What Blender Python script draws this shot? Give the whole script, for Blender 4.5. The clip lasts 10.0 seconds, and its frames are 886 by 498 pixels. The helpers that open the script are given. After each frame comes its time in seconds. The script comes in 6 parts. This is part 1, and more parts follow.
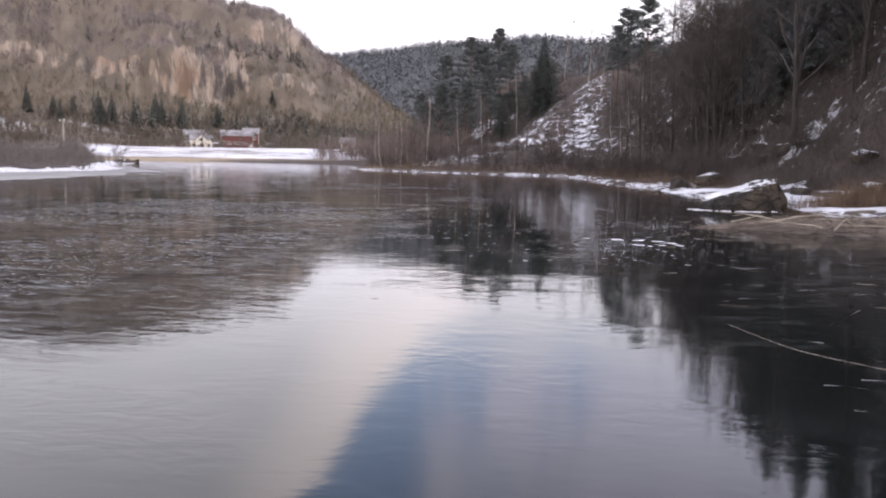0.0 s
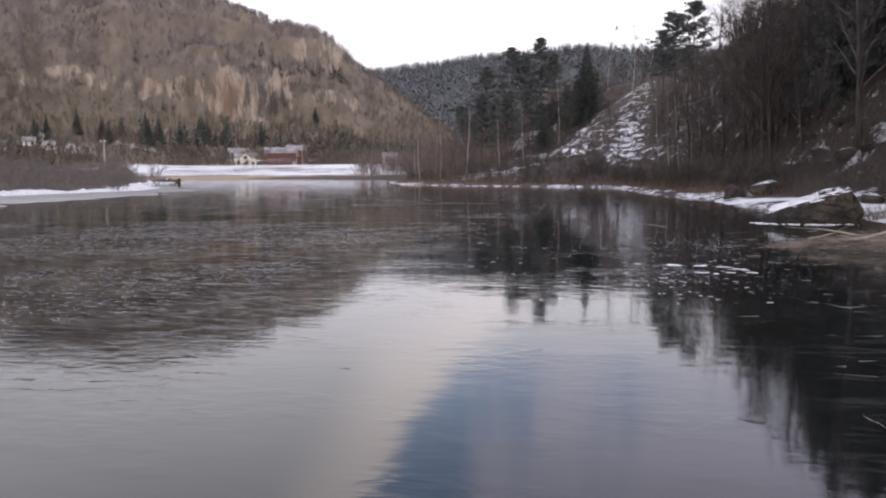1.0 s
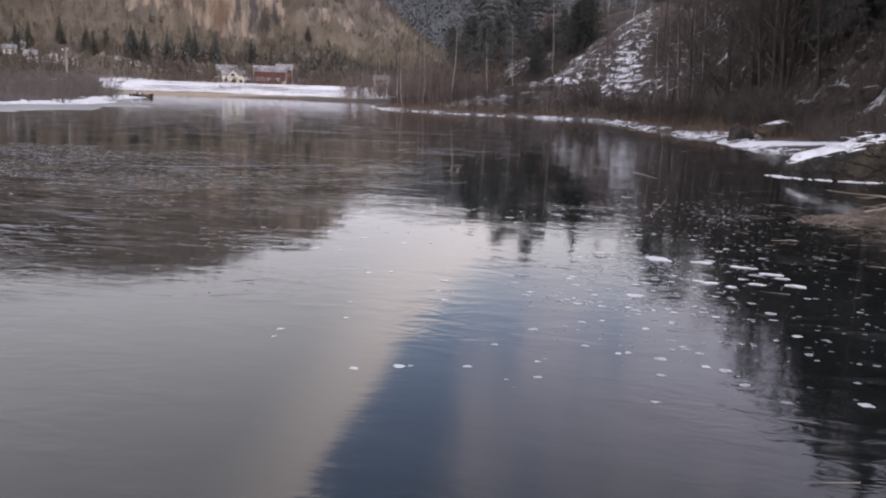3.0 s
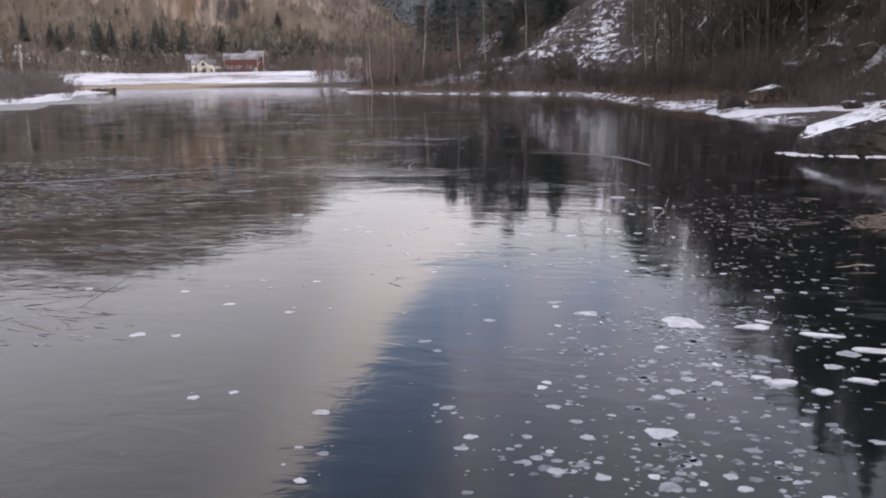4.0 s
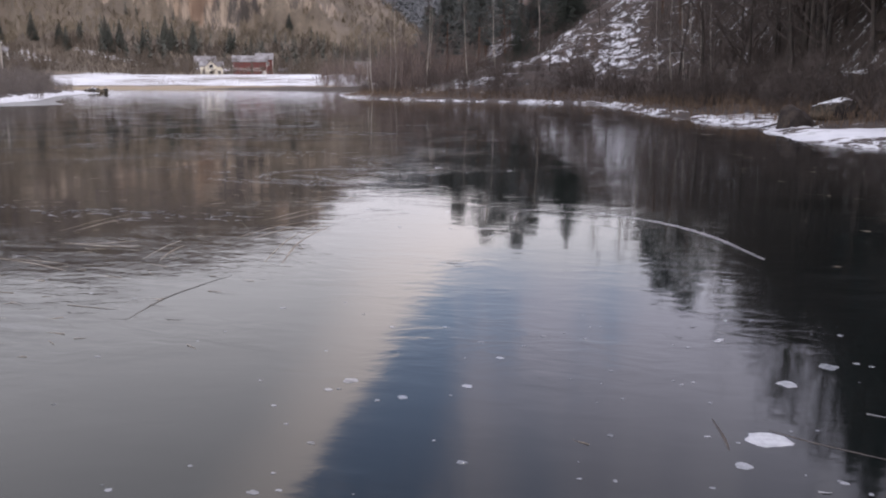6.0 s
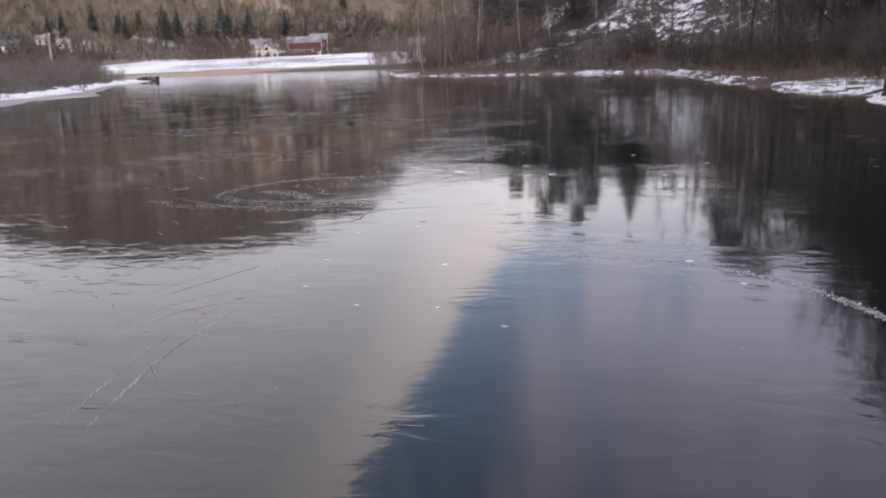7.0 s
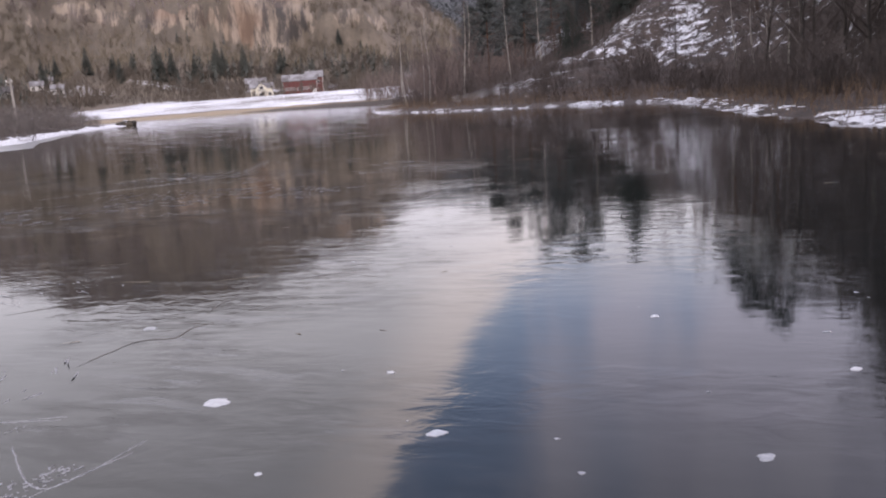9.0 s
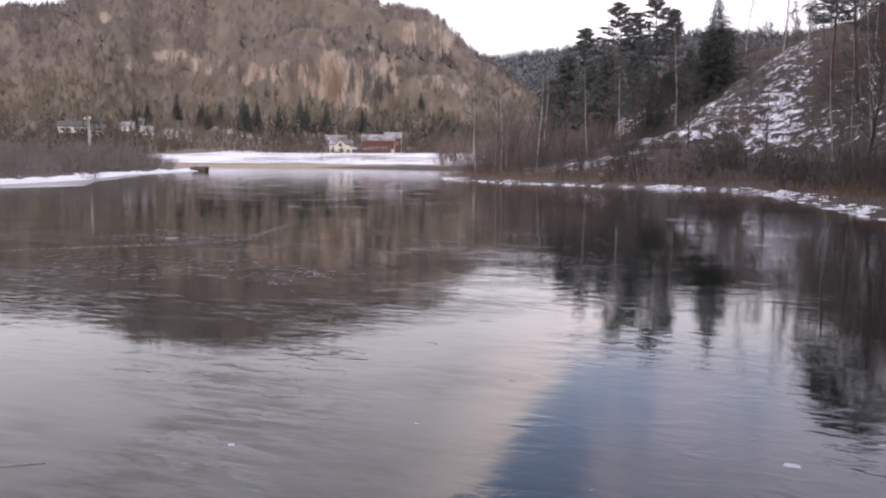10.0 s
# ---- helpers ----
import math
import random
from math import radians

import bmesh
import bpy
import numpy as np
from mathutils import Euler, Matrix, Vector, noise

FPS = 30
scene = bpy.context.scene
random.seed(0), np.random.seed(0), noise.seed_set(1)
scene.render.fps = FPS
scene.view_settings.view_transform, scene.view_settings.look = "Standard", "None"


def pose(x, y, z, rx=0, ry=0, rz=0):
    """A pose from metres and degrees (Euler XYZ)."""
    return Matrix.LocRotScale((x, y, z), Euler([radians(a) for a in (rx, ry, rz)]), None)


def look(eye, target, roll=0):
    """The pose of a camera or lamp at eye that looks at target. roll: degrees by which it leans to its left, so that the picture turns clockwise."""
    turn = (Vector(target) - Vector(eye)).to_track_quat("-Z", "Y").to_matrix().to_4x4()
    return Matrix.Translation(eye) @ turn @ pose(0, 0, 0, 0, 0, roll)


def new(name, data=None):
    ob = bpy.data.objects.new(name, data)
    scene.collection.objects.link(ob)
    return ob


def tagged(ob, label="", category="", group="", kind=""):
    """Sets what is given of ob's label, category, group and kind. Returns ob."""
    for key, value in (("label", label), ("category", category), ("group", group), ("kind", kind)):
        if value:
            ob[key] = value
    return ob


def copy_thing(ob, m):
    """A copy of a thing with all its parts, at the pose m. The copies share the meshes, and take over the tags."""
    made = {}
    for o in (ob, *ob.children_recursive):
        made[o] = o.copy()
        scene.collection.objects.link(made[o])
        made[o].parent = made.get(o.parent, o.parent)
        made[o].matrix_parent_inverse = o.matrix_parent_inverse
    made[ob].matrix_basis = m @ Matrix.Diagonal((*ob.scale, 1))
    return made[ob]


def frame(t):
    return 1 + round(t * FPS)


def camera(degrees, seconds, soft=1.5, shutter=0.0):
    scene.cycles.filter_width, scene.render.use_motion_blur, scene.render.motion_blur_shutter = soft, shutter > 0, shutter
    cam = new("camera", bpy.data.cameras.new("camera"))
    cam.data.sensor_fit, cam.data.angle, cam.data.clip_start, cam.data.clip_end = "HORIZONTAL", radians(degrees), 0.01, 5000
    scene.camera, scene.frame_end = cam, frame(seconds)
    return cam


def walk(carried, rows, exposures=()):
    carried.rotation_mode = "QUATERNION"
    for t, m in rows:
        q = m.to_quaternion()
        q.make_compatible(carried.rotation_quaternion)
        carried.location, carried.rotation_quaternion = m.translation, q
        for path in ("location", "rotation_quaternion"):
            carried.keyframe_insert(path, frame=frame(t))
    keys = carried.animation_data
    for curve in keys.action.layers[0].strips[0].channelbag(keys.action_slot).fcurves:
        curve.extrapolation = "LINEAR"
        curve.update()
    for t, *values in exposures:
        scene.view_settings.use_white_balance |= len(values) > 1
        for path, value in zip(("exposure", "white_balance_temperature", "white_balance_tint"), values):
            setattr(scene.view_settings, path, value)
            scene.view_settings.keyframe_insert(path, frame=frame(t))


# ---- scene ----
cam = camera(54.7, 10.0, soft=2.0)
PATH = [
    (0, (0.78, -3.694, 1.585), (0.425, -1.737, 1.374), 0.8),
    (0.5, (0.635, -2.368, 1.596), (0.14, -0.435, 1.469), -1.2),
    (1, (0.682, -0.933, 1.596), (0.223, 1.005, 1.415), -0.4),
    (1.5, (0.853, 0.554, 1.624), (0.308, 2.464, 1.393), -0.5),
    (2, (0.773, 2.129, 1.567), (0.214, 4.036, 1.341), -1.1),
    (2.2, (0.747, 2.812, 1.579), (0.293, 4.74, 1.307), -0.9),
    (3.3, (0.962, 6.14, 1.491), (0.501, 8.053, 1.134), 2.7),
    (3.5, (0.904, 6.817, 1.506), (0.372, 8.712, 1.148), 1.3),
    (4, (0.743, 8.442, 1.542), (0.345, 10.362, 1.148), -0.9),
    (4.5, (0.819, 10.224, 1.535), (0.337, 12.137, 1.205), 1.2),
    (5, (0.594, 12.062, 1.492), (0.045, 13.935, 1.059), 1.8),
    (5.5, (0.196, 13.841, 1.525), (-0.301, 15.728, 1.086), -0.6),
    (6, (0.12, 15.875, 1.489), (-0.303, 17.792, 1.108), 0.0),
    (6.2, (0.117, 16.481, 1.559), (-0.395, 18.377, 1.18), 0.7),
    (7.3, (-0.257, 20.785, 1.501), (-0.799, 22.658, 1.055), -3.2),
    (7.5, (-0.267, 21.564, 1.488), (-0.764, 23.457, 1.076), -2.4),
    (8, (-0.29, 23.511, 1.494), (-0.883, 25.379, 1.098), 0.5),
    (8.5, (-0.58, 25.278, 1.541), (-1.237, 27.116, 1.104), -0.7),
    (9, (-0.769, 26.986, 1.543), (-1.344, 28.867, 1.181), -4.3),
    (9.5, (-0.887, 28.829, 1.559), (-1.564, 30.698, 1.337), 0.9),
    (10, (-1.287, 30.709, 1.511), (-2.011, 32.562, 1.308), 0.3),
]
walk(cam, [(t, look(eye, target, roll)) for t, eye, target, roll in PATH], [(0.0, 0.40, 6380.0, 19.0), (0.8, 0.02, 6380.0, 18.0), (3.5, 0.02, 6380.0, 18.0), (4.5, 0.12, 6380.0, 19.0), (5.5, 0.12, 6380.0, 18.0), (7.5, 0.22, 6400.0, 20.0), (10.0, 0.25, 6420.0, 22.0)])

# ---- sky and sun ----
SUN_AZIMUTH, SUN_HEIGHT = radians(142), radians(22)   # azimuth clockwise from +y: behind the camera, over the wooded hill
sky_world = bpy.data.worlds.new("winter_sky")
scene.world = sky_world
sky_world.use_nodes = True
wt = sky_world.node_tree
wt.nodes.clear()


def wmath(op, a, b=None, clamp=False):
    n = wt.nodes.new("ShaderNodeMath")
    n.operation, n.use_clamp = op, clamp
    for i, v in enumerate((a, b)):
        if v is None:
            continue
        if isinstance(v, (int, float)):
            n.inputs[i].default_value = v
        else:
            wt.links.new(v, n.inputs[i])
    return n.outputs[0]


def wramp(value, lo, hi):
    n = wt.nodes.new("ShaderNodeMapRange")
    n.interpolation_type = "SMOOTHSTEP"
    n.inputs["From Min"].default_value, n.inputs["From Max"].default_value = lo, hi
    wt.links.new(value, n.inputs["Value"])
    return n.outputs[0]


def wdot(vec, axis):
    n = wt.nodes.new("ShaderNodeVectorMath")
    n.operation = "DOT_PRODUCT"
    wt.links.new(vec, n.inputs[0])
    n.inputs[1].default_value = axis
    return n.outputs["Value"]


def wnoise(vec, scale, detail, stretch=(1, 1, 1)):
    m = wt.nodes.new("ShaderNodeMapping")
    m.inputs["Scale"].default_value = stretch
    n = wt.nodes.new("ShaderNodeTexNoise")
    n.inputs["Scale"].default_value, n.inputs["Detail"].default_value = scale, detail
    wt.links.new(vec, m.inputs["Vector"])
    wt.links.new(m.outputs[0], n.inputs["Vector"])
    return n.outputs["Fac"]


def wmix(fac, a, b):
    n = wt.nodes.new("ShaderNodeMix")
    n.data_type = "RGBA"
    if isinstance(fac, float):
        n.inputs["Factor"].default_value = fac
    else:
        wt.links.new(fac, n.inputs["Factor"])
    for sock, v in ((n.inputs[6], a), (n.inputs[7], b)):
        if isinstance(v, tuple):
            sock.default_value = (*v, 1)
        else:
            wt.links.new(v, sock)
    return n.outputs[2]


way = wt.nodes.new("ShaderNodeTexCoord").outputs["Generated"]
blue = wt.nodes.new("ShaderNodeTexSky")
blue.sky_type, blue.sun_disc, blue.sun_elevation, blue.sun_rotation = "NISHITA", False, SUN_HEIGHT, SUN_AZIMUTH
# a cloud deck with one long straight edge; thinner veil beyond the blue gap
edge = wmath("ADD", wdot(way, (0.827, 0.054, 0.559)), wmath("MULTIPLY", wmath("SUBTRACT", wnoise(way, 6.0, 5.0), 0.5), 0.035))
edge = wmath("ADD", edge, wmath("MULTIPLY", wmath("SUBTRACT", wnoise(way, 2.6, 2.0), 0.5), 0.06))
height = wdot(way, (0, 0, 1))
bearing = wmath("ARCTAN2", wdot(way, (1, 0, 0)), wdot(way, (0, 1, 0)))
ray_at = wt.nodes.new("ShaderNodeCombineXYZ")
wt.links.new(bearing, ray_at.inputs[0])
wt.links.new(wmath("MULTIPLY", height, 0.22), ray_at.inputs[1])
rays = wnoise(ray_at.outputs[0], 9.0, 3.0)          # the veil hangs in upright folds
slit = wmath("MULTIPLY", wramp(wmath("ABSOLUTE", wmath("ADD", wmath("ADD", bearing, 0.112), wmath("MULTIPLY", wmath("SUBTRACT", wnoise(way, 5.0, 3.0), 0.5), 0.06))), 0.075, 0.0), wramp(height, 0.26, 0.46))
past_edge = wramp(edge, -0.006, 0.022)
veil = wmath("MULTIPLY", wramp(wmath("ADD", edge, wmath("MULTIPLY", wmath("SUBTRACT", rays, 0.5), 0.50)), 0.03, 0.22), wmath("SUBTRACT", 0.86, wmath("MULTIPLY", slit, 0.42)))
low_haze = wmath("SUBTRACT", 1.0, wramp(height, 0.17, 0.27))
clear = wmath("MULTIPLY", wmath("MULTIPLY", past_edge, wmath("SUBTRACT", 1.0, veil)), wmath("SUBTRACT", 1.0, low_haze))
rim = wmath("MULTIPLY", wramp(edge, -0.10, -0.01), wmath("SUBTRACT", 1.0, wramp(edge, 0.0, 0.05)))
deck = wmix(wnoise(way, 3.0, 4.0), (1.02, 1.06, 1.10), (1.34, 1.34, 1.34))
deck = wmix(wmath("MULTIPLY", past_edge, wmath("SUBTRACT", 1.0, low_haze)), deck, (1.16, 1.15, 1.30))
deck = wmix(wmath("MULTIPLY", wmath("MULTIPLY", past_edge, wramp(height, 0.30, 0.44)), wmath("SUBTRACT", 1.0, wramp(height, 0.50, 0.66))), deck, wmix(wramp(rays, 0.4, 0.62), (0.90, 0.90, 1.03), (1.06, 1.05, 1.16)))
deck = wmix(rim, deck, (1.74, 1.64, 1.56))
deck = wmix(wmath("SUBTRACT", 1.0, wramp(height, 0.08, 0.24)), deck, (1.35, 1.34, 1.38))
cloud_bg = wt.nodes.new("ShaderNodeBackground")
wt.links.new(deck, cloud_bg.inputs["Color"])
cloud_bg.inputs["Strength"].default_value = 1.0
blue_bg = wt.nodes.new("ShaderNodeBackground")
wt.links.new(blue.outputs[0], blue_bg.inputs["Color"])
blue_bg.inputs["Strength"].default_value = 0.195
sky_mix = wt.nodes.new("ShaderNodeMixShader")
wt.links.new(wmath("MULTIPLY", clear, 0.84), sky_mix.inputs[0])
wt.links.new(cloud_bg.outputs[0], sky_mix.inputs[1])
wt.links.new(blue_bg.outputs[0], sky_mix.inputs[2])
world_out = wt.nodes.new("ShaderNodeOutputWorld")
wt.links.new(sky_mix.outputs[0], world_out.inputs["Surface"])

sun_lamp = bpy.data.lights.new("sun", "SUN")
sun_lamp.energy, sun_lamp.angle, sun_lamp.color = 1.2, radians(12), (1.0, 0.93, 0.84)
sun = new("sun", sun_lamp)
sun_way = Vector((math.sin(SUN_AZIMUTH) * math.cos(SUN_HEIGHT), math.cos(SUN_AZIMUTH) * math.cos(SUN_HEIGHT), math.sin(SUN_HEIGHT)))
sun.matrix_world = look(sun_way * 100, (0, 0, 0))


# ---- materials ----
class Nodes:
    """Short ways to wire a material."""

    def __init__(self, name, rough=0.9):
        self.mat = bpy.data.materials.new(name)
        self.mat.use_nodes = True
        self.tree = self.mat.node_tree
        self.bsdf = self.tree.nodes["Principled BSDF"]
        self.bsdf.inputs["Roughness"].default_value = rough
        self.geo = self.tree.nodes.new("ShaderNodeNewGeometry")
        self.tex = self.tree.nodes.new("ShaderNodeTexCoord")

    def wire(self, value, sock):
        if isinstance(value, (int, float)):
            sock.default_value = value
        elif isinstance(value, tuple):
            sock.default_value = (*value, 1) if len(value) == 3 and sock.type == "RGBA" else value
        else:
            self.tree.links.new(value, sock)

    def noise(self, scale, detail=4.0, stretch=None, vec=None, rough=0.5, distort=0.0):
        n = self.tree.nodes.new("ShaderNodeTexNoise")
        n.inputs["Scale"].default_value, n.inputs["Detail"].default_value = scale, detail
        n.inputs["Roughness"].default_value, n.inputs["Distortion"].default_value = rough, distort
        vec = vec or self.geo.outputs["Position"]
        if stretch:
            m = self.tree.nodes.new("ShaderNodeMapping")
            m.inputs["Scale"].default_value = stretch
            self.wire(vec, m.inputs["Vector"])
            vec = m.outputs[0]
        self.wire(vec, n.inputs["Vector"])
        return n.outputs["Fac"]

    def math(self, op, a, b=0.0):
        n = self.tree.nodes.new("ShaderNodeMath")
        n.operation = op
        self.wire(a, n.inputs[0])
        self.wire(b, n.inputs[1])
        return n.outputs[0]

    def ramp(self, value, lo, hi, to_lo=0.0, to_hi=1.0):
        n = self.tree.nodes.new("ShaderNodeMapRange")
        n.interpolation_type = "SMOOTHSTEP"
        n.inputs["From Min"].default_value, n.inputs["From Max"].default_value = lo, hi
        n.inputs["To Min"].default_value, n.inputs["To Max"].default_value = to_lo, to_hi
        self.wire(value, n.inputs["Value"])
        return n.outputs[0]

    def mix(self, fac, a, b):
        n = self.tree.nodes.new("ShaderNodeMix")
        n.data_type = "RGBA"
        self.wire(fac, n.inputs["Factor"])
        self.wire(a, n.inputs[6])
        self.wire(b, n.inputs[7])
        return n.outputs[2]

    def bump(self, height, strength=0.3, distance=0.05, normal=None):
        n = self.tree.nodes.new("ShaderNodeBump")
        n.inputs["Strength"].default_value, n.inputs["Distance"].default_value = strength, distance
        self.wire(height, n.inputs["Height"])
        if normal:
            self.wire(normal, n.inputs["Normal"])
        return n.outputs[0]

    def attribute(self, name):
        n = self.tree.nodes.new("ShaderNodeAttribute")
        n.attribute_name = name
        return n.outputs["Fac"]

    def up(self):
        n = self.tree.nodes.new("ShaderNodeSeparateXYZ")
        self.wire(self.geo.outputs["Normal"], n.inputs[0])
        return n.outputs["Z"]

    def done(self, color=None, rough=None, normal=None):
        if color is not None:
            self.wire(color, self.bsdf.inputs["Base Color"])
        if rough is not None:
            self.wire(rough, self.bsdf.inputs["Roughness"])
        if normal is not None:
            self.wire(normal, self.bsdf.inputs["Normal"])
        return self.mat


def two_tone(name, a, b, scale, rough=0.9, stretch=None, bump=0.3, distance=0.02, fine=12.0, local=False):
    m = Nodes(name, rough)
    vec = m.tex.outputs["Object"] if local else None
    big = m.noise(scale, 5.0, stretch, vec)
    small = m.noise(scale * fine, 3.0, stretch, vec)
    f = m.ramp(m.math("ADD", m.math("MULTIPLY", big, 0.65), m.math("MULTIPLY", small, 0.35)), 0.35, 0.65)
    return m.done(m.mix(f, a, b), None, m.bump(small, bump, distance))


def make_ice():
    m = Nodes("lake_ice", 0.05)
    place_ = m.tree.nodes.new("ShaderNodeSeparateXYZ")
    m.wire(m.geo.outputs["Position"], place_.inputs[0])
    patch = m.noise(0.10, 3.0)                      # where the surface is frosted
    reedy = m.math("MULTIPLY", m.ramp(place_.outputs["Y"], 25.5, 21.0), m.ramp(place_.outputs["Y"], 0.5, 3.5))
    sides = m.math("MAXIMUM", m.ramp(place_.outputs["X"], -2.4, -5.5), m.math("MULTIPLY", m.ramp(place_.outputs["X"], 1.2, 2.6), 0.18))
    further = m.math("MULTIPLY", m.math("MULTIPLY", m.ramp(place_.outputs["Y"], 27.5, 31.0), m.ramp(place_.outputs["Y"], 50.0, 44.0)), m.ramp(place_.outputs["X"], -1.0, -5.0, 0.10, 0.5))
    reedy = m.math("MAXIMUM", m.math("MAXIMUM", m.math("MULTIPLY", reedy, sides), m.math("MULTIPLY", further, m.ramp(m.noise(0.4, 3.0), 0.40, 0.60))), m.math("MULTIPLY", m.ramp(patch, 0.54, 0.70), 0.3))
    streaks = m.noise(2.3, 7.0, (0.38, 1.5, 1.0), None, 0.62, 1.3)
    lines = m.ramp(m.math("ABSOLUTE", m.math("SUBTRACT", streaks, 0.5)), 0.024, 0.0)
    grains = m.noise(9.0, 4.0, (0.6, 1.2, 1.0), None, 0.6, 0.4)
    spread = m.ramp(m.noise(0.35, 4.0), 0.42, 0.66)
    frost = m.math("MULTIPLY", m.math("MULTIPLY", reedy, spread), lines)
    flecks = m.math("MULTIPLY", m.ramp(grains, 0.64, 0.74), m.math("MULTIPLY", reedy, spread))
    white = m.math("MINIMUM", m.math("ADD", m.math("MULTIPLY", frost, 0.10), m.math("MULTIPLY", flecks, 0.04)), 0.6)
    cloudy = m.math("MULTIPLY", m.ramp(m.noise(0.45, 5.0, None, None, 0.6), 0.42, 0.78), 0.015)
    base = m.mix(m.math("ADD", white, cloudy), (0.004, 0.006, 0.006), (0.42, 0.44, 0.46))
    swell = m.noise(0.8, 2.0, (0.7, 1.2, 1.0))
    ripple = m.noise(2.6, 4.0, (0.6, 1.2, 1.0), None, 0.55, 0.6)
    crust = m.math("MULTIPLY", m.math("MULTIPLY", reedy, m.ramp(spread, 0.0, 0.7, 0.25, 1.0)), m.math("ADD", lines, m.math("MULTIPLY", m.noise(2.6, 2.0, (0.45, 1.5, 1.0), None, 0.5, 0.8), 2.6)))
    normal = m.bump(swell, 0.5, 0.0045)
    normal = m.bump(ripple, 0.6, 0.0016, normal)
    chop = m.math("MULTIPLY", m.noise(4.8, 3.0, (0.65, 1.2, 1.0), None, 0.55, 0.7), m.ramp(m.noise(0.6, 4.0, (0.7, 1.0, 1.0)), 0.45, 0.61, 0.45, 2.4))
    normal = m.bump(chop, 0.7, 0.0021, normal)
    normal = m.bump(crust, 0.8, 0.0008, normal)
    rough = m.math("ADD", m.ramp(reedy, 0.0, 1.0, 0.043, 0.058), m.math("MULTIPLY", white, 0.5))
    m.bsdf.inputs["IOR"].default_value = 1.33
    m.bsdf.inputs["Coat Weight"].default_value = 0.12
    m.bsdf.inputs["Coat Roughness"].default_value = 0.05
    m.bsdf.inputs["Coat IOR"].default_value = 1.34
    m.wire(normal, m.bsdf.inputs["Coat Normal"])
    m.done(base, rough, normal)
    # dull dark film of reed litter and rime, that breaks the mirror
    film = m.tree.nodes.new("ShaderNodeBsdfDiffuse")
    shingles = m.noise(3.4, 4.0, (0.42, 1.5, 1.0), None, 0.6, 0.9)
    scales = m.math("MULTIPLY", m.ramp(shingles, 0.50, 0.60), m.ramp(m.noise(0.5, 3.0), 0.36, 0.56))
    m.wire(m.mix(m.math("MAXIMUM", scales, m.math("MULTIPLY", white, 0.8)), (0.016, 0.014, 0.012), (0.25, 0.255, 0.265)), film.inputs["Color"])
    cover = m.math("MULTIPLY", m.math("MULTIPLY", reedy, m.ramp(m.noise(0.30, 5.0, None, None, 0.6), 0.34, 0.58)), m.ramp(m.noise(4.6, 6.0, (0.36, 1.5, 1.0), None, 0.66, 1.0), 0.40, 0.58, 0.16, 0.76))
    blend = m.tree.nodes.new("ShaderNodeMixShader")
    m.wire(cover, blend.inputs[0])
    m.wire(m.bsdf.outputs[0], blend.inputs[1])
    m.wire(film.outputs[0], blend.inputs[2])
    m.wire(blend.outputs[0], m.tree.nodes["Material Output"].inputs["Surface"])
    return m.mat


